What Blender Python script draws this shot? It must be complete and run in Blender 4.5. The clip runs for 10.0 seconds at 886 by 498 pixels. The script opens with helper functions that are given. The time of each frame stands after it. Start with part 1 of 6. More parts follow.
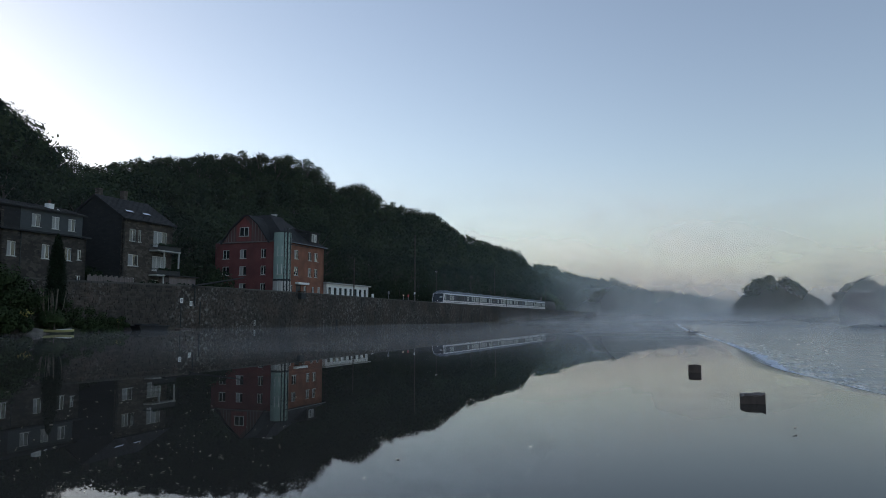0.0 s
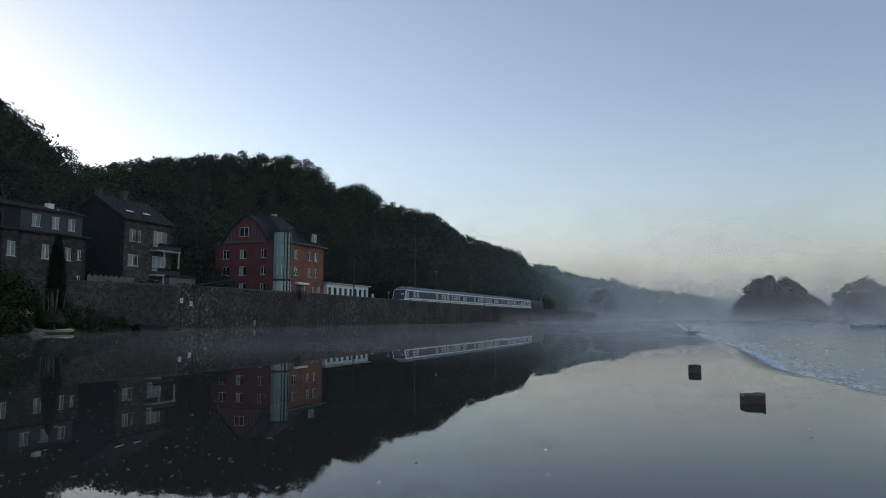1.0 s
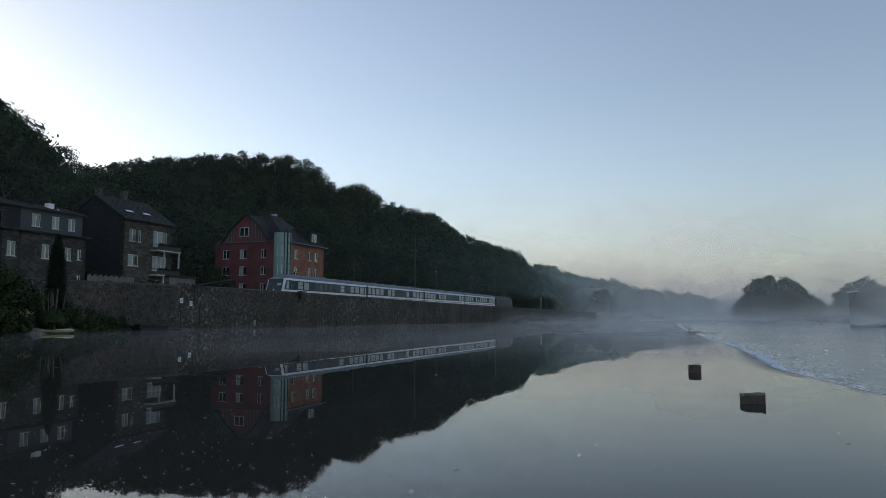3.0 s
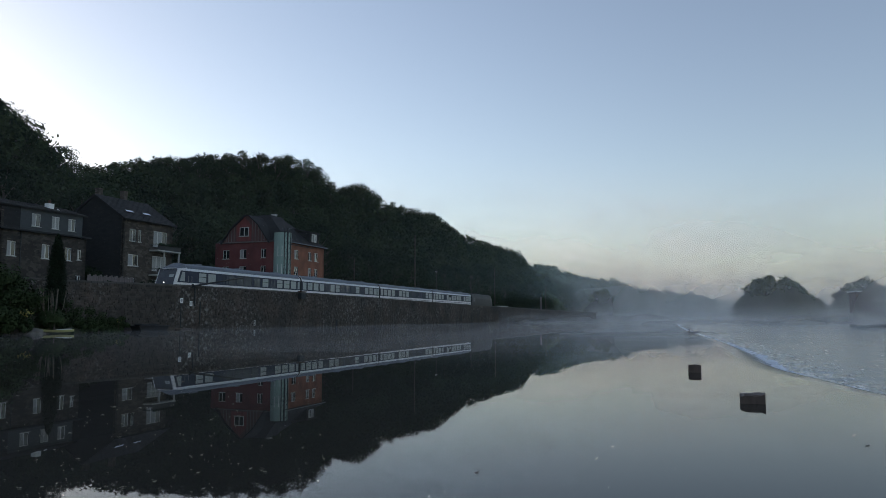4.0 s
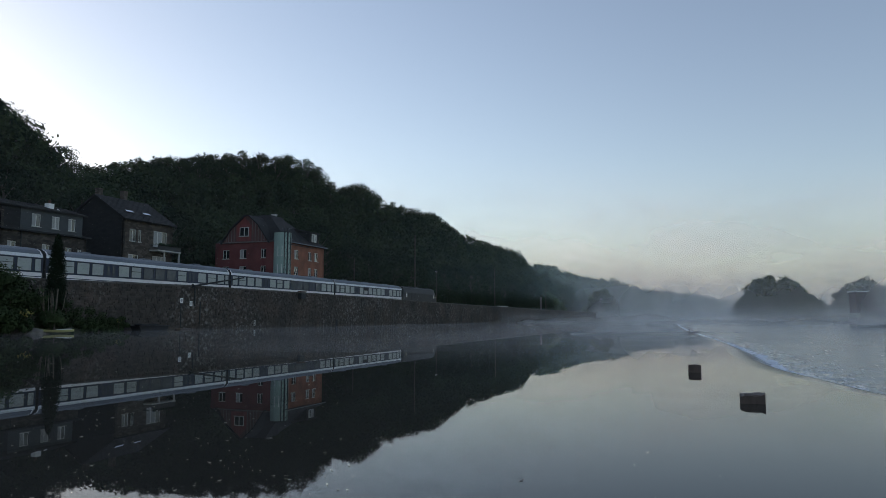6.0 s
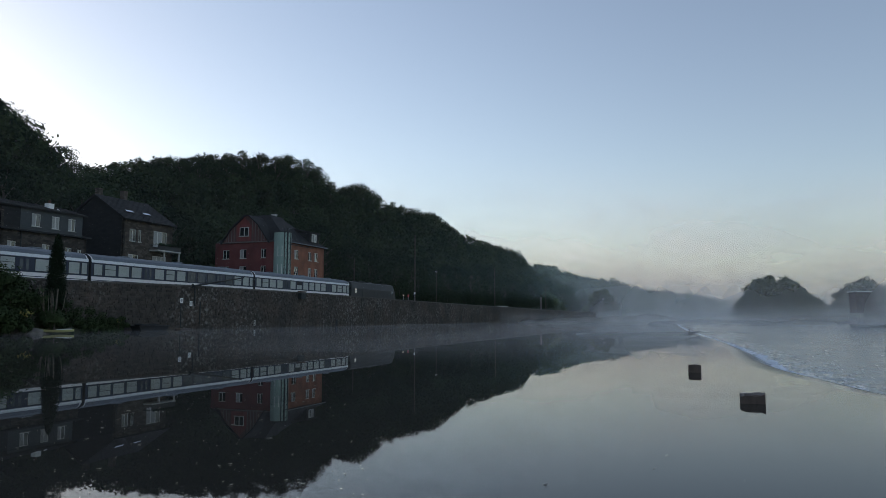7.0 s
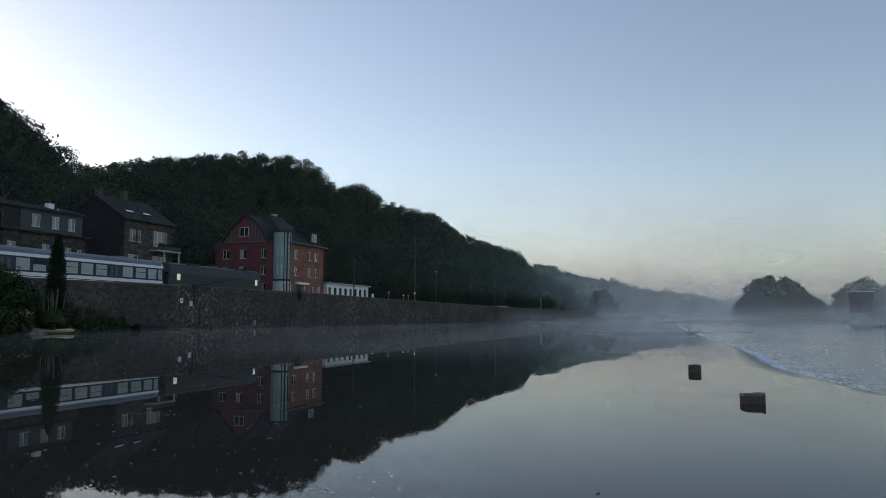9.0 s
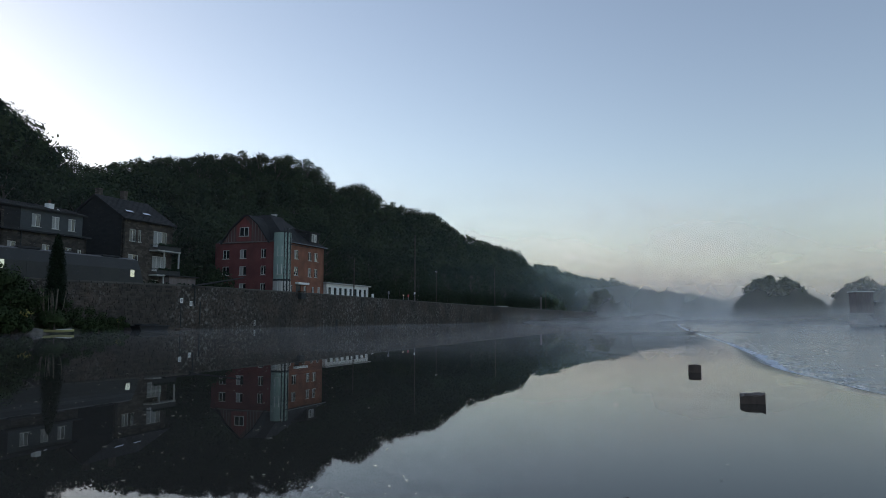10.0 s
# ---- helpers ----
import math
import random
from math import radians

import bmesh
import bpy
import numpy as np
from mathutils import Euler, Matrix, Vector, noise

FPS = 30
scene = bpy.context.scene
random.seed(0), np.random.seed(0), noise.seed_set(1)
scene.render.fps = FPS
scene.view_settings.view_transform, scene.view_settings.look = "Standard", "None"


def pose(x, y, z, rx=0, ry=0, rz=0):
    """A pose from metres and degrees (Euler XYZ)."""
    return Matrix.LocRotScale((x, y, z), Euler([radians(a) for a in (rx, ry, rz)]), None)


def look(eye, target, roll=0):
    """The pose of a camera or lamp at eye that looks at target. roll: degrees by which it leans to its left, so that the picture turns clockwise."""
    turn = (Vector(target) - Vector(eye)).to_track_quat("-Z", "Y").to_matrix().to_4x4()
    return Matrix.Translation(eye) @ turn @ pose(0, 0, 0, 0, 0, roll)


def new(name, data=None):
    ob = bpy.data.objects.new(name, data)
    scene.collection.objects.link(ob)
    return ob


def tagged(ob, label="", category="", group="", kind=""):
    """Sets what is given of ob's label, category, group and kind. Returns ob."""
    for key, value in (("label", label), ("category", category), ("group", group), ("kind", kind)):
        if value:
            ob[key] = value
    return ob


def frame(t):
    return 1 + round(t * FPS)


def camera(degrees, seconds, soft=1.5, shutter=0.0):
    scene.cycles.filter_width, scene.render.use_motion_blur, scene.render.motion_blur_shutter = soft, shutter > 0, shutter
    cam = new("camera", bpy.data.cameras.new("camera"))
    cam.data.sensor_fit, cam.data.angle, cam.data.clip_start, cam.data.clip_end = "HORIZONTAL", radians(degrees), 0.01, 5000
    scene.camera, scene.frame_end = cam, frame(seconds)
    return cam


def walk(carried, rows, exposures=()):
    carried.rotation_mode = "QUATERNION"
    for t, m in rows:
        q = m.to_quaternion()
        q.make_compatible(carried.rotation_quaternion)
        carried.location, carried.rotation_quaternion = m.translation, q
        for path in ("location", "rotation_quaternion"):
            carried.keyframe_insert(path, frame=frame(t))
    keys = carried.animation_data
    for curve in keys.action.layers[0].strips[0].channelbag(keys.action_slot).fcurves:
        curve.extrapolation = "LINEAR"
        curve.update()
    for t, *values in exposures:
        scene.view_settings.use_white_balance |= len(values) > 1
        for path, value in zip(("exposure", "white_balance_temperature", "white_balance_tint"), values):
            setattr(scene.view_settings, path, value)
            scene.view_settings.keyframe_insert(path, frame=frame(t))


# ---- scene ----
# ---- camera: on a tripod on the river bank, one metre above the water ----
cam = camera(64.0, 10.0, soft=0.75)
scene.cycles.transparent_max_bounces = 32
EYE = pose(0, 0, 1.15, 90 + 5.575, 0, 0)
walk(cam, [(0, EYE), (10, EYE)], exposures=[(0, 0.88, 6640, 17), (10, 0.88, 6640, 17)])

# ---- world and sun: early morning, the sun still behind the wooded ridge ----
SUN_AZ, SUN_EL = -52.0, 6.7
world = bpy.data.worlds.new("world")
scene.world = world
world.use_nodes = True
wn, wl = world.node_tree.nodes, world.node_tree.links
sky = wn.new("ShaderNodeTexSky")
sky.sky_type, sky.sun_disc = "NISHITA", False
sky.sun_elevation, sky.sun_rotation = radians(SUN_EL), radians(SUN_AZ)
sky.air_density, sky.dust_density, sky.ozone_density = 1.0, 0.8, 2.2
pale = wn.new("ShaderNodeHueSaturation")  # moist air takes some of the colour away
pale.inputs["Saturation"].default_value = 0.78
wl.new(sky.outputs[0], pale.inputs["Color"])
wl.new(pale.outputs[0], wn["Background"].inputs[0])
wn["Background"].inputs[1].default_value = 0.15
sun = new("sun", bpy.data.lights.new("sun", "SUN"))
sun.data.energy, sun.data.angle, sun.data.color = 0.8, radians(2.0), (1.0, 0.86, 0.7)
a, e = radians(SUN_AZ), radians(SUN_EL)
sun.matrix_world = look((math.sin(a) * math.cos(e) * 100, math.cos(a) * math.cos(e) * 100, math.sin(e) * 100), (0, 0, 0))

# ---- the railway's own axes: s along the track away from the camera, p from the river towards the hill ----
TRACK = pose(-33.76, 68.74, 0, 0, 0, 90 - 20.546)
RAIL = 3.40


def on_bank(s, p, z=0.0, rz=0.0):
    return TRACK @ pose(s, p, z, 0, 0, rz)


# ---- materials ----
def mat(name, col, rough=0.8, metal=0.0, var=0.25, scale=1.0, fine=14.0, bump=0.25, dist=0.02, tint=None, island=0.0, objr=0.0, spec=0.5, stretch=(1, 1, 1)):
    m = bpy.data.materials.new(name)
    m.use_nodes = True
    n, l = m.node_tree.nodes, m.node_tree.links
    b = n["Principled BSDF"]
    b.inputs["Roughness"].default_value, b.inputs["Metallic"].default_value = rough, metal
    b.inputs["Specular IOR Level"].default_value = spec
    tc, mp = n.new("ShaderNodeTexCoord"), n.new("ShaderNodeMapping")
    mp.inputs["Scale"].default_value = stretch
    l.new(tc.outputs["Object"], mp.inputs["Vector"])
    big, small = n.new("ShaderNodeTexNoise"), n.new("ShaderNodeTexNoise")
    for t, sc in ((big, scale), (small, fine)):
        t.inputs["Scale"].default_value, t.inputs["Detail"].default_value = sc, 6
        l.new(mp.outputs[0], t.inputs["Vector"])
    tint = tint or tuple(c * (1 - var) for c in col)
    mix = n.new("ShaderNodeMix")
    mix.data_type = "RGBA"
    ramp = n.new("ShaderNodeMapRange")
    ramp.inputs[1].default_value, ramp.inputs[2].default_value = 0.3, 0.7
    l.new(big.outputs[0], ramp.inputs[0])
    l.new(ramp.outputs[0], mix.inputs[0])
    mix.inputs[6].default_value, mix.inputs[7].default_value = (*tint, 1), (*[min(1, c * (1 + var * 0.6)) for c in col], 1)
    hsv = n.new("ShaderNodeHueSaturation")
    l.new(mix.outputs[2], hsv.inputs["Color"])
    val = n.new("ShaderNodeMapRange")
    val.inputs[3].default_value, val.inputs[4].default_value = 1 - var * 0.8, 1 + var * 0.8
    l.new(small.outputs[0], val.inputs[0])
    last = val.outputs[0]
    for amount, node, out in ((island, "ShaderNodeNewGeometry", "Random Per Island"), (objr, "ShaderNodeObjectInfo", "Random")):
        if amount:
            g, r, mu = n.new(node), n.new("ShaderNodeMapRange"), n.new("ShaderNodeMath")
            r.inputs[3].default_value, r.inputs[4].default_value = 1 - amount, 1 + amount
            mu.operation = "MULTIPLY"
            l.new(g.outputs[out], r.inputs[0])
            l.new(r.outputs[0], mu.inputs[0])
            l.new(last, mu.inputs[1])
            last = mu.outputs[0]
    l.new(last, hsv.inputs["Value"])
    l.new(hsv.outputs[0], b.inputs["Base Color"])
    if bump:
        bp = n.new("ShaderNodeBump")
        bp.inputs["Strength"].default_value, bp.inputs["Distance"].default_value = bump, dist
        l.new(small.outputs[0], bp.inputs["Height"])
        l.new(bp.outputs[0], b.inputs["Normal"])
    return m


def rubble(name, dark, light):
    """Roughly coursed stones, each of its own tone, with flush mortar and weather stains."""
    m = mat(name, dark, 0.92, var=0.5, scale=0.35, fine=6, bump=0.6, dist=0.04)
    n, l = m.node_tree.nodes, m.node_tree.links
    hsv = n["Hue/Saturation/Value"]
    mp = n.new("ShaderNodeMapping")
    mp.inputs["Scale"].default_value = (1.9, 1.9, 4.2)
    l.new(n["Texture Coordinate"].outputs["Object"], mp.inputs["Vector"])
    cell = n.new("ShaderNodeTexVoronoi")
    cell.inputs["Scale"].default_value = 1.0
    l.new(mp.outputs[0], cell.inputs["Vector"])
    sep, r, mix = n.new("ShaderNodeSeparateColor"), n.new("ShaderNodeMapRange"), n.new("ShaderNodeMix")
    l.new(cell.outputs["Color"], sep.inputs[0])
    r.inputs[1].default_value, r.inputs[2].default_value = 0.35, 1.0
    l.new(sep.outputs[0], r.inputs[0])
    mix.data_type = "RGBA"
    mix.inputs[7].default_value = (*light, 1)
    l.new(r.outputs[0], mix.inputs[0])
    l.new(hsv.inputs["Color"].links[0].from_socket, mix.inputs[6])
    l.new(mix.outputs[2], hsv.inputs["Color"])
    return m


def glow(name, col, strength):
    m = mat(name, col, 0.3, bump=0)
    b = m.node_tree.nodes["Principled BSDF"]
    b.inputs["Emission Color"].default_value, b.inputs["Emission Strength"].default_value = (*col, 1), strength
    return m


def water(name, col, rough, ripples, strength, foam=0.0, ior=1.33):
    m = mat(name, col, rough, var=0.1, bump=0, spec=0.5)
    n, l = m.node_tree.nodes, m.node_tree.links
    b = n["Principled BSDF"]
    b.inputs["IOR"].default_value = ior
    tc = n.new("ShaderNodeTexCoord")
    mp = n.new("ShaderNodeMapping")
    mp.inputs["Scale"].default_value = (1, 0.6, 1)
    l.new(tc.outputs["Object"], mp.inputs["Vector"])
    heights = []
    for sc, w in ripples:
        t = n.new("ShaderNodeTexNoise")
        t.inputs["Scale"].default_value, t.inputs["Detail"].default_value = sc, 3
        l.new(mp.outputs[0], t.inputs["Vector"])
        mu = n.new("ShaderNodeMath")
        mu.operation = "MULTIPLY"
        mu.inputs[1].default_value = w
        l.new(t.outputs[0], mu.inputs[0])
        heights.append(mu.outputs[0])
    h = heights[0]
    for o in heights[1:]:
        ad = n.new("ShaderNodeMath")
        l.new(h, ad.inputs[0])
        l.new(o, ad.inputs[1])
        h = ad.outputs[0]
    bp = n.new("ShaderNodeBump")
    bp.inputs["Strength"].default_value, bp.inputs["Distance"].default_value = strength, 1.0
    l.new(h, bp.inputs["Height"])
    l.new(bp.outputs[0], b.inputs["Normal"])
    if foam:
        # broken white water, thick at the foot of the sill (u: metres along it, v: metres below it)
        uv, mp2, t = n.new("ShaderNodeUVMap"), n.new("ShaderNodeMapping"), n.new("ShaderNodeTexNoise")
        mp2.inputs["Scale"].default_value = (0.9, 3.2, 1)
        t.inputs["Scale"].default_value, t.inputs["Detail"].default_value, t.inputs["Roughness"].default_value = 1.3, 6, 0.62
        t.inputs["Distortion"].default_value = 0.6
        l.new(uv.outputs[0], mp2.inputs["Vector"])
        l.new(mp2.outputs[0], t.inputs["Vector"])
        sep, near, r, sub = n.new("ShaderNodeSeparateXYZ"), n.new("ShaderNodeMapRange"), n.new("ShaderNodeMapRange"), n.new("ShaderNodeMath")
        l.new(uv.outputs[0], sep.inputs[0])
        near.interpolation_type = "SMOOTHERSTEP"
        for k, v in zip((1, 2, 3, 4), (0.0, 1.0, foam, 0.0)):
            near.inputs[k].default_value = v
        root = n.new("ShaderNodeMath")
        root.operation, root.inputs[1].default_value = "DIVIDE", 4.6
        l.new(sep.outputs[1], root.inputs[0])
        power = n.new("ShaderNodeMath")
        power.operation, power.inputs[1].default_value = "POWER", 0.45
        l.new(root.outputs[0], power.inputs[0])
        l.new(power.outputs[0], near.inputs[0])
        l.new(t.outputs[0], sub.inputs[0])
        l.new(near.outputs[0], sub.inputs[1])
        r.inputs[1].default_value, r.inputs[2].default_value = 0.58, 1.05
        l.new(sub.outputs[0], r.inputs[0])
        d = n.new("ShaderNodeBsdfDiffuse")
        d.inputs[0].default_value = (0.9, 0.91, 0.92, 1)
        mx = n.new("ShaderNodeMixShader")
        l.new(r.outputs[0], mx.inputs[0])
        l.new(b.outputs[0], mx.inputs[1])
        l.new(d.outputs[0], mx.inputs[2])
        l.new(mx.outputs[0], n["Material Output"].inputs[0])
    return m


def mist_mat(name, dens, top, scale, seed, low=0.42, high=0.7, length=200.0, fade=0.12, stretch=2.6, base=0.0, tone=(0.94, 0.93, 0.92)):
    """Thin fog: part of the light passes, the rest is scattered in the given tone. It thins upwards and to its ends."""
    m = bpy.data.materials.new(name)
    m.use_nodes = True
    n, l = m.node_tree.nodes, m.node_tree.links
    n.remove(n["Principled BSDF"])
    tc = n.new("ShaderNodeTexCoord")
    mp = n.new("ShaderNodeMapping")
    mp.inputs["Location"].default_value = (seed, seed * 1.7, seed * 0.6)
    mp.inputs["Scale"].default_value = (1 / stretch, 1, 1)
    l.new(tc.outputs["Object"], mp.inputs["Vector"])
    t = n.new("ShaderNodeTexNoise")
    t.inputs["Scale"].default_value, t.inputs["Detail"].default_value, t.inputs["Roughness"].default_value = scale, 4, 0.5
    t.inputs["Distortion"].default_value = 0.4
    l.new(mp.outputs[0], t.inputs["Vector"])
    r = n.new("ShaderNodeMapRange")
    r.interpolation_type = "SMOOTHSTEP"
    r.inputs[1].default_value, r.inputs[2].default_value = low, high
    r.inputs[3].default_value, r.inputs[4].default_value = base, 1.0
    l.new(t.outputs[0], r.inputs[0])
    sep = n.new("ShaderNodeSeparateXYZ")
    l.new(tc.outputs["Object"], sep.inputs[0])

    def ramp(src, a0, a1, v0, v1):
        q = n.new("ShaderNodeMapRange")
        q.interpolation_type = "SMOOTHSTEP"
        for i, v in zip((1, 2, 3, 4), (a0, a1, v0, v1)):
            q.inputs[i].default_value = v
        l.new(src, q.inputs[0])
        return q.outputs[0]

    def times(p, q):
        u = n.new("ShaderNodeMath")
        u.operation = "MULTIPLY"
        l.new(p, u.inputs[0])
        if isinstance(q, float):
            u.inputs[1].default_value = q
        else:
            l.new(q, u.inputs[1])
        return u.outputs[0]

    f = times(r.outputs[0], ramp(sep.outputs[2], 0.0, top, 1.0, 0.0))
    f = times(f, ramp(sep.outputs[0], -length / 2, -length / 2 + length * fade, 0.0, 1.0))
    f = times(f, ramp(sep.outputs[0], length / 2 - length * fade, length / 2, 1.0, 0.0))
    f = times(f, dens)
    d, tl, tr = n.new("ShaderNodeBsdfDiffuse"), n.new("ShaderNodeBsdfTranslucent"), n.new("ShaderNodeBsdfTransparent")
    for q in (d, tl):
        q.inputs[0].default_value = (*tone, 1)
    half, mx = n.new("ShaderNodeMixShader"), n.new("ShaderNodeMixShader")
    l.new(d.outputs[0], half.inputs[1])
    l.new(tl.outputs[0], half.inputs[2])
    l.new(f, mx.inputs[0])
    l.new(tr.outputs[0], mx.inputs[1])
    l.new(half.outputs[0], mx.inputs[2])
    l.new(mx.outputs[0], n["Material Output"].inputs[0])
    return m


M = {
    "soil": mat("soil", (0.07, 0.075, 0.035), 0.95, scale=0.1, fine=1.5, var=0.4, bump=0.5, dist=0.2),
    "stone": mat("quarry_stone", (0.052, 0.039, 0.031), 0.9, var=0.75, scale=0.3, fine=4.5, bump=0.7, dist=0.04, island=0.34, tint=(0.036, 0.033, 0.03)),
    "stone_piece": mat("quarry_stone_piece", (0.052, 0.039, 0.031), 0.9, var=0.75, scale=0.3, fine=4.5, bump=0.7, dist=0.04, objr=0.34, tint=(0.036, 0.033, 0.03)),
    "gable_wood": mat("faded_red_boarding", (0.12, 0.06, 0.057), 0.85, var=0.3, scale=0.8, fine=10, bump=0.3, stretch=(4, 4, 0.5)),
    "mortar": mat("wet_mortar", (0.055, 0.045, 0.038), 0.95, var=0.35, scale=0.5, fine=7, bump=0.5),
    "coping": mat("coping_stone", (0.085, 0.078, 0.07), 0.9, var=0.3, scale=0.6, fine=8, bump=0.5, island=0.2),
    "house_stone": rubble("rubble_stone", (0.05, 0.039, 0.031), (0.105, 0.088, 0.072)),
    # the same rubble darkened, standing for shade from bush and trees
    "shaded_stone": rubble("shaded_rubble", (0.028, 0.023, 0.019), (0.07, 0.058, 0.05)),
    "slate": mat("slate_cladding", (0.026, 0.026, 0.028), 0.85, spec=0.2, var=0.25, scale=0.9, fine=6, bump=0.4, stretch=(1, 1, 3)),
    "slate_blue": mat("blue_grey_slate", (0.046, 0.054, 0.059), 0.75, var=0.2, scale=1.5, fine=8, bump=0.4, stretch=(1, 1, 3)),
    "roof": mat("dark_roof_tiles", (0.03, 0.029, 0.03), 0.85, spec=0.25, var=0.3, scale=0.8, fine=9, bump=0.5),
    "red": mat("red_render", (0.15, 0.042, 0.041), 0.88, var=0.35, scale=0.5, fine=12, bump=0.2),
    "red_wood": mat("red_boarding", (0.2, 0.05, 0.048), 0.8, var=0.25, scale=0.8, fine=10, bump=0.2, stretch=(4, 4, 0.5)),
    "grey_wood": mat("weathered_boarding", (0.16, 0.13, 0.125), 0.85, var=0.3, scale=0.8, fine=10, bump=0.3, stretch=(4, 4, 0.5)),
    "orange": mat("orange_brick_render", (0.245, 0.098, 0.06), 0.88, var=0.35, scale=0.6, fine=14, bump=0.25),
    "teal": mat("pale_turquoise_render", (0.25, 0.345, 0.315), 0.8, var=0.12, scale=0.5, fine=10, bump=0.15),
    "white": mat("white_paint", (0.78, 0.79, 0.78), 0.6, var=0.08, scale=1.2, fine=15, bump=0.1),
    "grey_render": mat("grey_render", (0.42, 0.42, 0.40), 0.9, var=0.15, scale=0.5, fine=8, bump=0.25),
    "frame": mat("white_window_frame", (0.6, 0.6, 0.58), 0.45, var=0.05, bump=0),
    "glass": mat("window_pane", (0.02, 0.024, 0.028), 0.04, var=0.3, scale=0.4, bump=0, spec=0.9),
    "curtain": mat("net_curtain", (0.32, 0.33, 0.32), 0.9, var=0.15, scale=3, fine=20, bump=0.2, stretch=(6, 6, 1)),
    "skylight": mat("mirroring_pane", (0.75, 0.78, 0.8), 0.06, 1.0, var=0.05, bump=0),
    "metal": mat("galvanised_steel", (0.26, 0.27, 0.28), 0.5, 0.6, var=0.2, scale=2, fine=30, bump=0.1),
    "dark_metal": mat("dark_painted_steel", (0.03, 0.032, 0.035), 0.55, 0.3, var=0.25, scale=2, fine=30, bump=0.1),
    "rust": mat("rusty_steel", (0.10, 0.055, 0.035), 0.8, 0.3, var=0.4, scale=2, fine=25, bump=0.3),
    "rail": mat("rail_steel", (0.18, 0.14, 0.12), 0.45, 0.8, var=0.3, scale=1, fine=20, bump=0.1),
    "ballast": mat("track_ballast", (0.16, 0.14, 0.125), 0.95, var=0.5, scale=3, fine=18, bump=1.0, dist=0.06),
    "bark": mat("bark", (0.075, 0.06, 0.045), 0.95, var=0.4, scale=3, fine=14, bump=0.6, dist=0.05, stretch=(2, 2, 0.4)),
    "leaf": mat("beech_leaves", (0.033, 0.048, 0.021), 0.95, var=0.2, scale=0.1, fine=0.5, bump=0, island=0.05, objr=0.25, tint=(0.014, 0.024, 0.013), spec=0.05),
    # greener leaf colour, also lightened to stand for light on these crowns
    "lit_leaf": mat("lit_leaves", (0.085, 0.115, 0.06), 0.9, var=0.35, scale=0.25, fine=0.8, bump=0, island=0.15, tint=(0.035, 0.052, 0.028), spec=0.1),
    "leaf_light": mat("shrub_leaves", (0.046, 0.068, 0.03), 0.9, var=0.4, scale=0.6, fine=2, bump=0, island=0.15, tint=(0.026, 0.04, 0.019), spec=0.1),
    "conifer": mat("cypress_needles", (0.013, 0.023, 0.012), 0.9, var=0.3, scale=1.5, fine=8, bump=0, island=0.2, spec=0.15),
    "reed": mat("dry_plumes", (0.13, 0.115, 0.09), 0.9, var=0.25, scale=2, fine=12, bump=0, island=0.3),
    "yellow": mat("yellow_flowers", (0.34, 0.3, 0.08), 0.8, var=0.2, bump=0, island=0.3),
    "far_wood": mat("distant_wood", (0.045, 0.075, 0.036), 0.9, var=0.4, scale=0.05, fine=0.4, bump=0.4, dist=1.5, island=0.35),
    "timber": mat("sodden_timber", (0.085, 0.06, 0.05), 0.6, var=0.4, scale=3, fine=20, bump=0.5, stretch=(1, 1, 0.3)),
    "wet_wood": mat("wet_dead_wood", (0.03, 0.026, 0.022), 0.6, var=0.4, scale=4, fine=25, bump=0.4),
    "boat_yellow": mat("yellow_gelcoat", (0.44, 0.42, 0.2), 0.35, var=0.12, bump=0.05),
    "sand": mat("gravel_beach", (0.17, 0.155, 0.135), 0.95, var=0.35, scale=2, fine=18, bump=0.8, dist=0.04),
    "foam": mat("white_water", (0.86, 0.88, 0.9), 0.8, var=0.2, scale=1.5, fine=9, bump=0.8, dist=0.06, tint=(0.5, 0.55, 0.6)),
    "fleck": mat("floating_leaf", (0.27, 0.25, 0.19), 0.5, var=0.3, bump=0, island=0.5),
    "red_paint": mat("red_paint", (0.45, 0.05, 0.04), 0.5, var=0.1, bump=0),
    # rolling stock
    "coach_white": mat("coach_white_enamel", (0.72, 0.70, 0.71), 0.35, var=0.1, scale=0.6, fine=6, bump=0.04),
    "coach_stripe": mat("coach_pale_stripe", (0.70, 0.74, 0.78), 0.3, var=0.07, scale=0.6, fine=6, bump=0.04),
    "coach_navy": mat("coach_navy_enamel", (0.027, 0.036, 0.062), 0.5, spec=0.25, var=0.15, scale=0.6, fine=6, bump=0.04),
    "coach_roof": mat("coach_grey_roof", (0.12, 0.14, 0.165), 0.6, var=0.25, scale=0.5, fine=5, bump=0.1, stretch=(0.3, 1, 1)),
    # pane colours hold the reflections: pale for sky, dark for wooded hill
    "coach_pale": mat("coach_pane_sky_tone", (0.33, 0.365, 0.36), 0.3, var=0.15, scale=0.5, fine=3, bump=0, spec=0.35),
    "coach_dark": mat("coach_dark_window", (0.07, 0.085, 0.10), 0.25, var=0.3, scale=0.5, fine=3, bump=0, spec=0.35),
    "screen": mat("cab_windscreen", (0.03, 0.036, 0.045), 0.12, var=0.4, scale=1.2, fine=4, bump=0, spec=0.5),
    "rubber": mat("black_rubber", (0.018, 0.018, 0.02), 0.8, var=0.2, bump=0.1),
    "loco": mat("loco_dark_grey", (0.024, 0.025, 0.025), 0.6, var=0.2, scale=0.6, fine=6, bump=0.06),
    "headlight": glow("headlight_glow", (1.0, 0.97, 0.9), 4.0),
    "taillight": glow("street_light_glow", (1.0, 0.8, 0.55), 0.08),
}


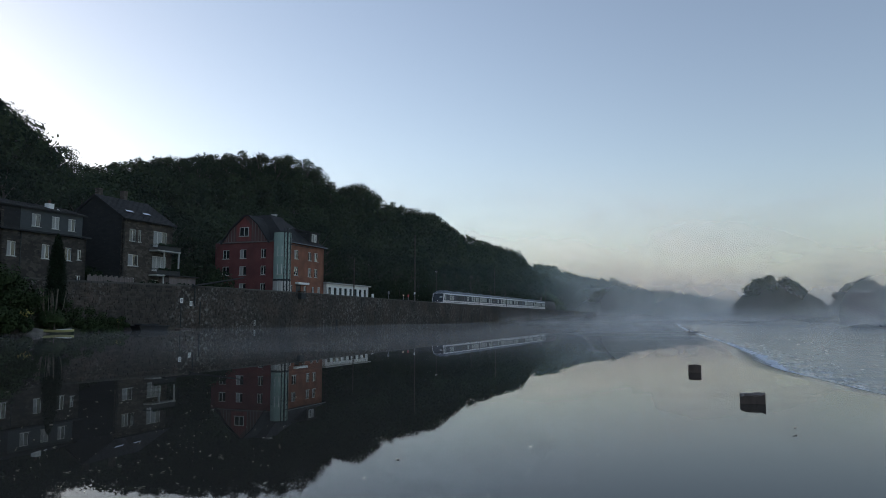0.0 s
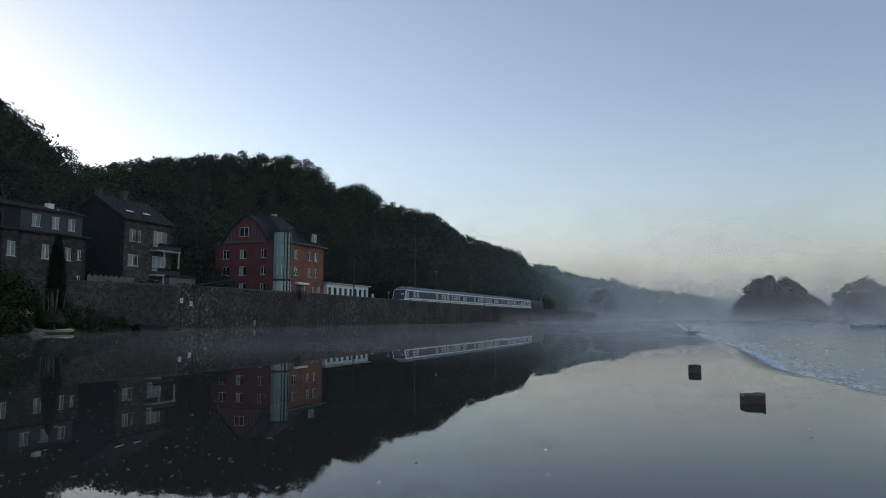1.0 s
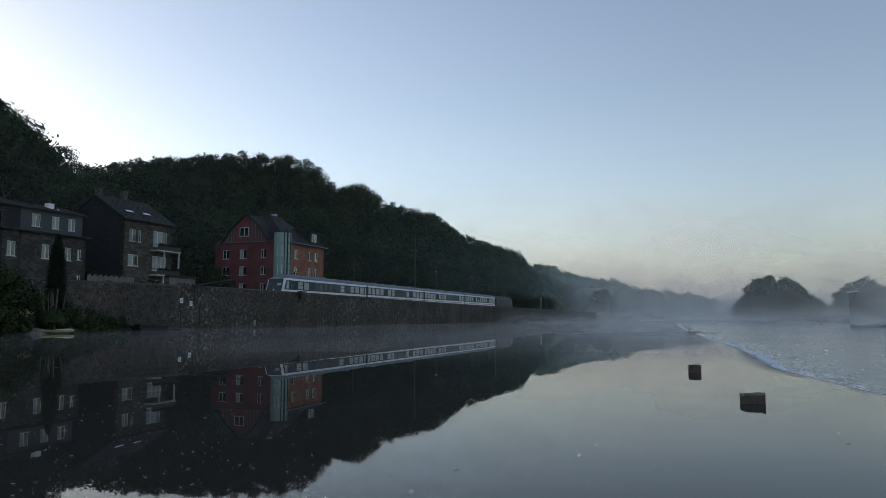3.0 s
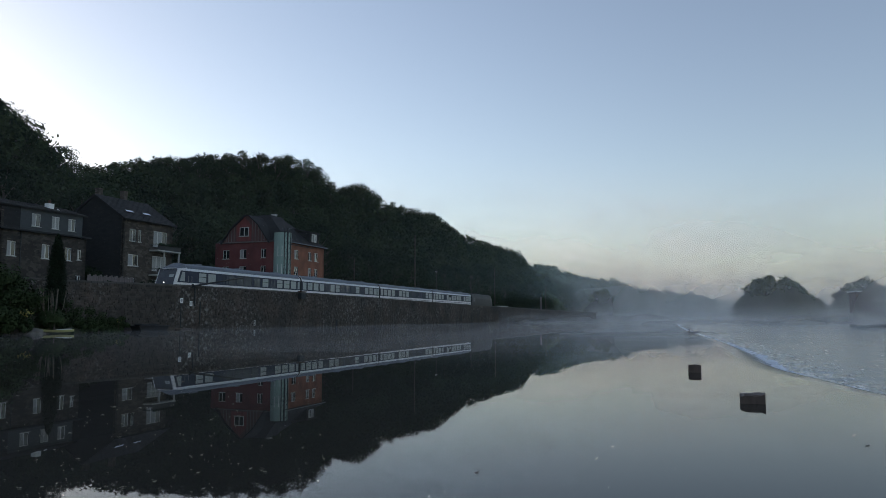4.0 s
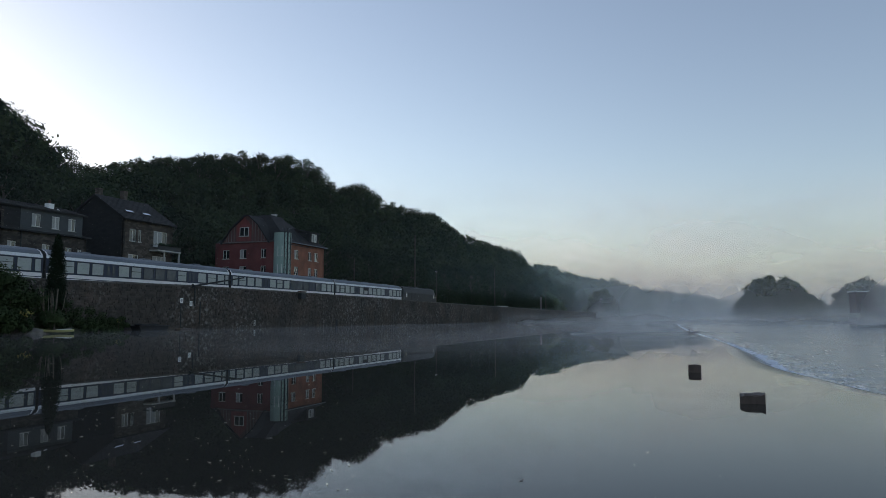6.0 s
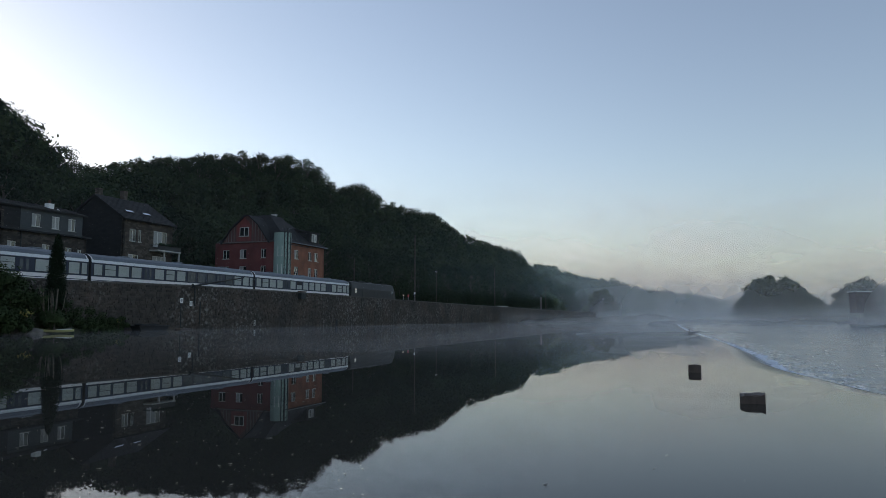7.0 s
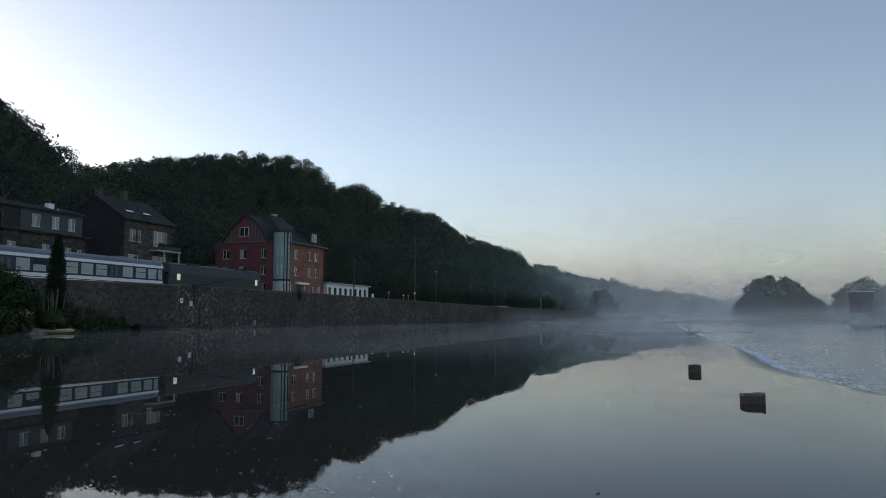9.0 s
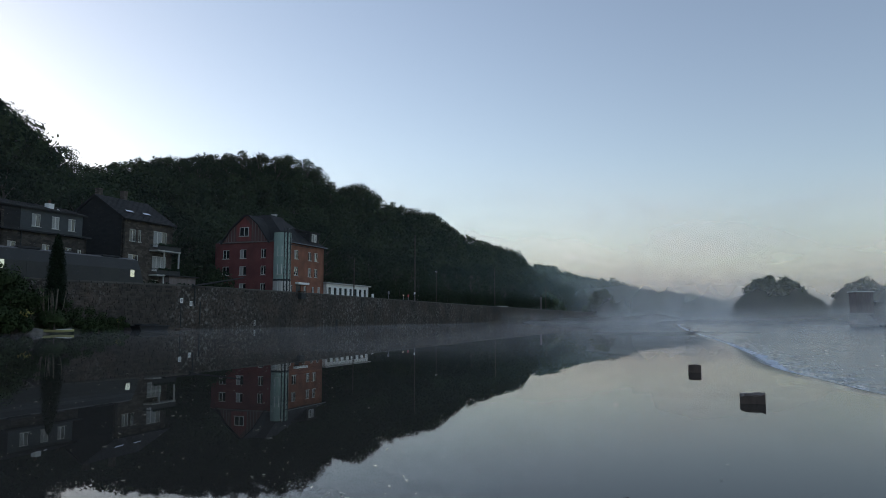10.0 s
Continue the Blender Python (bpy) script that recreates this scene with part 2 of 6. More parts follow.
def lichen(m):
    """Pale specks of lichen and old whitewash, in loose patches."""
    n, l = m.node_tree.nodes, m.node_tree.links
    b = n["Principled BSDF"]
    geo = n.new("ShaderNodeNewGeometry")
    out = None
    for sc, lo, hi in ((0.16, 0.44, 0.62), (2.6, 0.52, 0.64)):
        t, r = n.new("ShaderNodeTexNoise"), n.new("ShaderNodeMapRange")
        t.inputs["Scale"].default_value, t.inputs["Detail"].default_value = sc, 5
        r.inputs[1].default_value, r.inputs[2].default_value = lo, hi
        l.new(geo.outputs["Position"], t.inputs["Vector"])
        l.new(t.outputs[0], r.inputs[0])
        if out is None:
            out = r.outputs[0]
        else:
            mu = n.new("ShaderNodeMath")
            mu.operation = "MULTIPLY"
            l.new(out, mu.inputs[0])
            l.new(r.outputs[0], mu.inputs[1])
            out = mu.outputs[0]
    mix = n.new("ShaderNodeMix")
    mix.data_type = "RGBA"
    mix.inputs[7].default_value = (0.19, 0.18, 0.165, 1)
    l.new(out, mix.inputs[0])
    l.new(b.inputs["Base Color"].links[0].from_socket, mix.inputs[6])
    l.new(mix.outputs[2], b.inputs["Base Color"])


lichen(M["stone"])
lichen(M["stone_piece"])


# ---- mesh helpers ----
def box(bm, x0, y0, z0, x1, y1, z1, bev=0.0, turn=None):
    v = [bm.verts.new(c) for c in ((x0, y0, z0), (x1, y0, z0), (x1, y1, z0), (x0, y1, z0), (x0, y0, z1), (x1, y0, z1), (x1, y1, z1), (x0, y1, z1))]
    f = [bm.faces.new([v[i] for i in q]) for q in ((0, 3, 2, 1), (4, 5, 6, 7), (0, 1, 5, 4), (1, 2, 6, 5), (2, 3, 7, 6), (3, 0, 4, 7))]
    if turn:
        bmesh.ops.transform(bm, matrix=turn, verts=v)
    if bev:
        bmesh.ops.bevel(bm, geom=list({e for q in f for e in q.edges}), offset=bev, segments=1, affect="EDGES")


def rod(bm, p0, p1, r0, r1=None, n=8, cap=True):
    p0, p1 = Vector(p0), Vector(p1)
    r1 = r0 if r1 is None else r1
    q = (p1 - p0).to_track_quat("Z", "Y")
    rings = [[bm.verts.new(p + q @ Vector((r * math.cos(k * math.tau / n), r * math.sin(k * math.tau / n), 0))) for k in range(n)] for p, r in ((p0, r0), (p1, r1))]
    for k in range(n):
        bm.faces.new((rings[0][k], rings[0][(k + 1) % n], rings[1][(k + 1) % n], rings[1][k]))
    if cap:
        bm.faces.new(rings[0][::-1])
        bm.faces.new(rings[1])


def prism(bm, profile, x0, x1, axis="x"):
    """A closed profile of (y, z) pushed from x0 to x1 (or (x, z) along y)."""
    place = (lambda t, q: (t, q[0], q[1])) if axis == "x" else (lambda t, q: (q[0], t, q[1]))
    a, b = [[bm.verts.new(place(t, q)) for q in profile] for t in (x0, x1)]
    k = len(profile)
    for i in range(k):
        bm.faces.new((a[i], a[(i + 1) % k], b[(i + 1) % k], b[i]))
    bm.faces.new(a[::-1])
    bm.faces.new(b)
    bmesh.ops.recalc_face_normals(bm, faces=bm.faces[:])


def mesh_of(name, bm, material, smooth=False):
    me = bpy.data.meshes.new(name)
    bm.to_mesh(me)
    bm.free()
    me.materials.append(material)
    if smooth:
        me.shade_smooth()
    return me


def part(name, bm, material, parent=None, label="", smooth=False, m=None):
    ob = new(name, mesh_of(name, bm, material, smooth) if isinstance(bm, bmesh.types.BMesh) else bm)
    ob.parent = parent
    if m is not None:
        ob.matrix_local = m
    return tagged(ob, label)


def made(f, *args, **kw):
    bm = bmesh.new()
    f(bm, *args, **kw)
    return bm


def boxes(*rows, bev=0.0):
    bm = bmesh.new()
    for r in rows:
        box(bm, *r, bev=bev)
    return bm


def thing(name, m, label, category, group="", kind=""):
    ob = tagged(new(name), label, category, group, kind)
    ob.matrix_world = m
    return ob


def raw(name, verts, faces, material, smooth=False):
    me = bpy.data.meshes.new(name)
    me.from_pydata([tuple(v) for v in verts], [], [tuple(f) for f in faces])
    me.materials.append(material)
    if smooth:
        me.shade_smooth()
    return me


# ---- the land: one sheet, the river's bed cut into it ----
def lerp_rows(rows, x):
    return float(np.interp(x, [r[0] for r in rows], [r[1] for r in rows]))


# height of the canopy along the crest of the slope
CREST = [(-200, 48), (55, 47), (59, 43.8), (63, 41), (66, 41.4), (70, 40.4), (76, 37.6), (81, 39.4), (92, 43.4), (105, 46.8), (123, 50.8), (143, 55.6), (163, 60.3), (178, 60), (187, 57.6), (195, 54), (204, 57.4), (216, 60), (232, 56.8), (249, 55.4), (289, 58.6), (314, 57.6), (342, 53.8), (390, 52.6), (426, 51), (460, 56), (482, 54.8), (500, 51), (514, 44.3), (546, 39), (582, 30), (640, 24), (800, 10)]


def smooth01(x):
    x = min(1.0, max(0.0, x))
    return x * x * (3 - 2 * x)


def land(s, p):
    """Height of the ground in the railway's axes."""
    bed = -1.6
    top = max(4.0, lerp_rows(CREST, s) - 13.5)
    if p > -4.45:
        z = 3.0 if p < 6 else 3.0 + 1.4 * smooth01((p - 6) / 3)
        q = min(1.0, max(0.0, (p - 30) / 58))
        z += (top - 4.4) * (0.25 * q + 0.75 * q ** 1.6)
        z += noise.noise((s * 0.05, p * 0.05, 3)) * 1.6 * min(1, q * 5)
        return z
    shore = -90 + 30 * smooth01((s - 110) / 110)
    if p < shore:
        return bed + 2.5 * smooth01((shore - p) / 7) + max(0, noise.noise((s * 0.02, p * 0.02, 8))) * 1.2
    if s > 640:
        return bed + 2.4 * smooth01((s - 640) / 60)
    if s < -53.5 and p > -75:
        return bed + 2.2 * smooth01((-53.5 - s) / 3)
    return bed


def build_ground():
    ss = sorted(set([-2500, -1500, -800, -400, -250] + list(range(-160, 720, 8)) + [-58, -56, -54, -53] + [760, 820, 900, 1000, 1200, 1600, 2200, 3200, 4200]))
    ps = sorted(set([-3500, -2000, -1000, -500, -300, -200, -150, -120] + list(range(-104, -40, 4)) + [-30, -15, -8, -5.2, -4.5, -4.3, -2, 2, 6, 7, 8, 9, 14, 22] + list(range(30, 150, 6)) + [170, 220, 320, 500, 900, 1800, 3500]))
    verts = [(s, p, land(s, p)) for s in ss for p in ps]
    k = len(ps)
    faces = [(i * k + j, (i + 1) * k + j, (i + 1) * k + j + 1, i * k + j + 1) for i in range(len(ss) - 1) for j in range(k - 1)]
    g = tagged(new("ground", raw("ground", verts, faces, M["soil"], True)), "dark grassy river banks and wooded hillside soil", "ground", kind="structure")
    g.matrix_world = TRACK


build_ground()

# ---- the river above the weir, the curved weir and the lower water ----
WEIR = [(6.2, 2.0), (6.6, 8.0), (6.78, 11.0), (7.06, 12.75), (7.42, 14.9), (7.75, 16.6), (8.85, 20.5), (10.55, 25.3), (13.8, 35.4), (19.4, 55.0), (33.0, 100.3), (52, 160), (82, 250)]
LOW = -0.34


def along(rows, k=6):
    """A smooth line through the rows."""
    pts = [Vector((*r, 0)) for r in rows]
    out = []
    for i in range(len(pts) - 1):
        a0, b0, c0, d0 = pts[max(0, i - 1)], pts[i], pts[i + 1], pts[min(len(pts) - 1, i + 2)]
        for j in range(k):
            t = j / k
            out.append(0.5 * (2 * b0 + (c0 - a0) * t + (2 * a0 - 5 * b0 + 4 * c0 - d0) * t * t + (3 * b0 - a0 - 3 * c0 + d0) * t ** 3))
    return out + [pts[-1]]


CRESTLINE = along(WEIR)


def beside(line, off):
    out = []
    for i, v in enumerate(line):
        d = (line[min(i + 1, len(line) - 1)] - line[max(0, i - 1)]).normalized()
        out.append(v + Vector((d.y, -d.x, 0)) * off)
    return out


SHOULDER = beside(CRESTLINE, -0.42)


def build_water():
    upper = [(v.x, v.y, 0) for v in SHOULDER] + [(200, 400, 0), (500, 900, 0), (420, 1100, 0), (100, 900, 0), (-300, 300, 0), (-300, -60, 0), (4, -60, 0)]
    w = tagged(new("river", raw("river", upper, [range(len(upper))], M["river"])), "calm dark river mirroring hill and sky", "river", kind="structure")
    line = along(WEIR, 40)
    verts, faces = [], []
    outs = [0.12 + 0.16 * k + 0.0009 * k ** 2.75 for k in range(96)]
    for i, v in enumerate(line):
        d = (line[min(i + 1, len(line) - 1)] - line[max(0, i - 1)]).normalized()
        right = Vector((d.y, -d.x, 0)).lerp(Vector((0.95, -0.3, 0)), 0.5).normalized()
        for o in outs:
            q = v + right * o
            if v.y > 40:
                q = v + Vector((o, 0, 0))
            amp = min(1.0, o / 1.0)
            z = 0.035 * noise.noise((q.x * 0.5, q.y * 0.8, 1)) + 0.026 * noise.noise((q.x * 1.3, q.y * 2.4, 4)) + 0.012 * noise.noise((q.x * 3, q.y * 5, 7))
            z += 0.05 * math.exp(-((o - 0.9) / 0.5) ** 2)
            verts.append((q.x, q.y, LOW + z * amp))
    k = len(outs)
    faces = [(i * k + j, i * k + j + 1, (i + 1) * k + j + 1, (i + 1) * k + j) for i in range(len(line) - 1) for j in range(k - 1)]
    me = raw("lower_river", verts, faces, M["rapids"], True)
    run = np.concatenate([[0], np.cumsum([(q - w0).length for w0, q in zip(line, line[1:])])])
    uvs = np.array([(run[i], o) for i in range(len(line)) for o in outs])
    loop = np.zeros(len(me.loops), dtype=np.int32)
    me.loops.foreach_get("vertex_index", loop)
    me.uv_layers.new(name="UVMap").data.foreach_set("uv", uvs[loop].astype(np.float32).ravel())
    tagged(new("lower_river", me), "rippled pale water below the weir", "river", kind="structure")
    far = [(4, -60, LOW - 0.12), (420, -60, LOW - 0.12), (420, 420, LOW - 0.12), (90, 260, LOW - 0.12), (6.5, 2, LOW - 0.12)]
    tagged(new("lower_river", raw("lower_river", far, [range(5)], M["rapids"])), "open water further below the weir", "river", kind="structure")
    # the weir's rounded sill and sloping apron
    verts, faces = [], []
    for i, v in enumerate(CRESTLINE):
        d = (CRESTLINE[min(i + 1, len(CRESTLINE) - 1)] - CRESTLINE[max(0, i - 1)]).normalized()
        r = Vector((d.y, -d.x, 0))
        for off, z in ((-0.42, 0.0), (-0.26, -0.002), (-0.1, -0.008), (0.0, -0.016), (0.7, LOW + 0.02), (0.9, LOW - 0.5)):
            q = v + r * off
            verts.append((q.x, q.y, z))
    for i in range(len(CRESTLINE) - 1):
        for j in range(5):
            faces.append((i * 6 + j, i * 6 + j + 1, i * 6 + j + 7, i * 6 + j + 6))
    tagged(new("weir", raw("weir", verts, faces, M["weir"], True)), "low curved weir sill with water sliding over it", "weir", kind="structure")
    # foam at the toe: a ragged ridge of white water that comes and goes
    verts, faces = [], []
    k = 9
    for i, v in enumerate(line):
        d = (line[min(i + 1, len(line) - 1)] - line[max(0, i - 1)]).normalized()
        right = Vector((d.y, -d.x, 0))
        u = run[i]
        shift = 0.25 * noise.noise((u * 0.35, 5, 0)) + 0.12 * noise.noise((u * 1.6, 6, 0))
        for j in range(k):
            t = j / (k - 1)
            q = v + right * (0.42 + shift + t * 0.75)
            z = 0.11 * math.sin(math.pi * t) - 0.05 + 0.09 * noise.noise((q.x * 3.5, q.y * 2.2, 2)) + 0.05 * noise.noise((q.x * 9, q.y * 6, 3))
            verts.append((q.x, q.y, LOW + z))
    faces = [(i * k + j, i * k + j + 1, (i + 1) * k + j + 1, (i + 1) * k + j) for i in range(len(line) - 1) for j in range(k - 1)]
    tagged(new("weir_foam", raw("weir_foam", verts, faces, M["foam"], True)), "white churning foam at the foot of the weir", "foam", kind="stuff")


M["river"] = water("still_river_water", (0.038, 0.035, 0.029), 0.004, ((0.35, 0.02), (2.2, 0.0025)), 0.02, ior=1.17)
M["rapids"] = water("broken_water", (0.034, 0.053, 0.068), 0.2, ((1.2, 0.05), (3.5, 0.03), (10, 0.01)), 0.6, foam=0.42)
M["weir"] = water("sliding_water", (0.06, 0.07, 0.072), 0.12, ((1.2, 0.02), (3.0, 0.01)), 0.06)
build_water()


# ---- retaining wall, embankment, track ----
def wall_top(s):
    return lerp_rows([(-130, 4.35), (-7, 4.42), (7, 4.62), (30, 4.62), (60, 4.42), (93, 4.27), (176, 4.02), (330, 3.9)], s)


FACE = -4.7


def build_wall():
    ss = list(range(-130, 331, 10))
    verts, faces = [], []
    for s in ss:
        for p, z in ((FACE + 0.12, -1.6), (FACE + 0.12, wall_top(s) - 0.16), (FACE + 0.62, wall_top(s) - 0.16), (FACE + 0.62, 2.0)):
            verts.append((s, p, z))
    for i in range(len(ss) - 1):
        for j in range(3):
            faces.append((i * 4 + j, (i + 1) * 4 + j, (i + 1) * 4 + j + 1, i * 4 + j + 1))
    wall = tagged(new("wall_quay", raw("wall_quay", verts, faces, M["mortar"])), "tall dark quarry-stone retaining wall along the river", "retaining wall", kind="structure")
    wall.matrix_world = TRACK
    # coping
    verts, faces = [], []
    rnd = random.Random(2)
    s = -130.0
    while s < 330:
        w = rnd.uniform(1.0, 1.5)
        z = wall_top(s) + rnd.uniform(-0.012, 0.012)
        verts, faces = add_block(verts, faces, s + 0.01, FACE - 0.06, z - 0.18, s + w - 0.01, FACE + 0.68, z, 0.025)
        s += w
    cop = part("coping", raw("coping", verts, faces, M["coping"]), None, wall, "row of flat coping stones")
    tagged(cop, kind="stuff")
    return wall


def add_block(verts, faces, x0, y0, z0, x1, y1, z1, c):
    """A block whose river side (y0) is chamfered."""
    b = len(verts)
    verts += [(x0, y0 + c, z0), (x1, y0 + c, z0), (x1, y0 + c, z1), (x0, y0 + c, z1),
              (x0 + c, y0, z0 + c), (x1 - c, y0, z0 + c), (x1 - c, y0, z1 - c), (x0 + c, y0, z1 - c),
              (x0, y1, z0), (x1, y1, z0), (x1, y1, z1), (x0, y1, z1)]
    faces += [tuple(b + i for i in q) for q in ((4, 5, 6, 7), (0, 1, 5, 4), (1, 2, 6, 5), (2, 3, 7, 6), (3, 0, 4, 7), (0, 8, 9, 1), (1, 9, 10, 2), (2, 10, 11, 3), (3, 11, 8, 0))]
    return verts, faces


quay = build_wall()


def build_track():
    bed = tagged(new("trackbed", raw("trackbed", [(s, p, z) for s in (-200, 420) for p, z in ((-3.9, 2.9), (-2.6, 3.18), (5.2, 3.18), (6.4, 2.9))],
                                     [(i, i + 4, i + 5, i + 1) for i in range(3)], M["ballast"])), "grey ballast bed of the railway", "trackbed", kind="structure")
    bed.matrix_world = TRACK
    bm = bmesh.new()
    for p in (1.4 - 0.75, 1.4 + 0.75):
        box(bm, -200, p - 0.035, 3.22, 420, p + 0.035, RAIL)
        box(bm, -200, p - 0.07, 3.20, 420, p + 0.07, 3.23)
    tagged(part("rails", bm, M["rail"]), "pair of brown steel rails", "rails", kind="structure").matrix_world = TRACK


build_track()


# ---- the train ----
BODY = [(-1.36, 0.95), (-1.41, 1.3), (-1.41, 3.15), (-1.36, 3.42), (-1.15, 3.72), (-0.75, 3.93), (0, 4.05), (0.75, 3.93), (1.15, 3.72), (1.36, 3.42), (1.41, 3.15), (1.41, 1.3), (1.36, 0.95)]
ROOF = [(-1.38, 3.40), (-1.18, 3.735), (-0.77, 3.95), (0, 4.07), (0.77, 3.95), (1.18, 3.735), (1.38, 3.40), (1.3, 3.38), (0, 3.9), (-1.3, 3.38)]


def bogie(parent, x):
    b = part("bogie", boxes((x - 1.7, -1.05, 0.45, x + 1.7, -0.9, 0.75), (x - 1.7, 0.9, 0.45, x + 1.7, 1.05, 0.75), (x - 0.3, -1.0, 0.5, x + 0.3, 1.0, 0.9), bev=0.04), M["dark_metal"], parent, "black steel bogie frame")
    for dx in (-1.25, 1.25):
        for y in (-0.75, 0.75):
            part("wheel", made(rod, (x + dx, y - 0.07, 0.46), (x + dx, y + 0.07, 0.46), 0.46, n=16), M["rail"], b)


def window_set(parent, rows, z0=1.93, z1=2.98):
    """Windows on both sides: ends, kind (p: two panes with a bar, d: dark reflection painted on, s: plain, o: the upper
    pane let down).
    """
    for a0, b0, kind in rows:
        for side in (-1, 1):
            y = side * 1.425
            lo, hi = min(y, y - side * 0.03), max(y, y - side * 0.03)
            top = z1 - 0.42 if kind == "o" else z1
            win = part("window", boxes((a0, lo, z0, b0, hi, top)), M["coach_dark" if kind == "d" else "coach_pale"], parent)
            if kind == "o":
                part("open_pane", boxes((a0, lo, top, b0, hi - 0.004, z1)), M["rubber"], win, "dark gap of the lowered upper pane")
            f = bmesh.new()
            y2 = y + side * 0.012
            lo, hi = min(y - side * 0.02, y2), max(y - side * 0.02, y2)
            for q in ((a0 - 0.035, z0 - 0.035, b0 + 0.035, z0), (a0 - 0.035, z1, b0 + 0.035, z1 + 0.035), (a0 - 0.035, z0, a0, z1), (b0, z0, b0 + 0.035, z1)):
                box(f, q[0], lo, q[1], q[2], hi, q[3])
            if kind in "po":
                box(f, a0, lo, z1 - 0.47, b0, hi, z1 - 0.42)
            part("frame", f, M["rubber"], win)


def coach_shell(car, x0, x1):
    part("body", made(prism, BODY, x0, x1), M["coach_white"], car)
    part("roof", made(prism, ROOF, x0 + 0.25, x1 - 0.25), M["coach_roof"], car, "weathered grey roof", smooth=False)
    for side in (-1, 1):
        def strip(za, zb, out, m, name, label):
            ya, yb = side * 1.40, side * (1.41 + out)
            part(name, boxes((x0 + 0.06, min(ya, yb), za, x1 - 0.06, max(ya, yb), zb)), m, car, label)
        strip(1.78, 3.12, 0.008, M["coach_navy"], "window_band", "dark navy window band")
        strip(3.13, 3.40, 0.004, M["coach_stripe"], "cantrail_stripe", "pale stripe below the roof")
        strip(1.39, 1.46, 0.006, M["coach_navy"], "waist_line", "thin dark line")
        strip(0.92, 1.0, 0.004, M["rubber"], "sole_bar", "black sole bar")
    inner = [(y * 1.004, 2.4 + (z - 2.4) * 1.004) for y, z in BODY]
    for xa in ((x0 - 0.012, x1 - 0.1) if x0 < 0.5 else (x1 - 0.1,)):
        part("end_wall", made(prism, inner, xa, xa + 0.112), M["rubber"], car, "black end wall")
    bogie(car, x0 + 3.6)
    bogie(car, x1 - 3.6)
    part("underframe_box", boxes((x0 + 8, -1.2, 0.35, x1 - 8, 1.2, 0.96), bev=0.05), M["dark_metal"], car)


def doors(car, xs):
    for x in xs:
        for side in (-1, 1):
            y = side * 1.412
            d = part("door", boxes((x - 0.62, min(y, y + side * 0.02), 1.8, x - 0.01, max(y, y + side * 0.02), 3.05), (x + 0.01, min(y, y + side * 0.02), 1.8, x + 0.62, max(y, y + side * 0.02), 3.05)), M["coach_navy"], car, "dark double door")
            for dx in (-0.31, 0.31):
                part("door_pane", boxes((x + dx - 0.15, min(y, y + side * 0.03), 1.98, x + dx + 0.15, max(y, y + side * 0.03), 2.9)), M["coach_dark"], d)


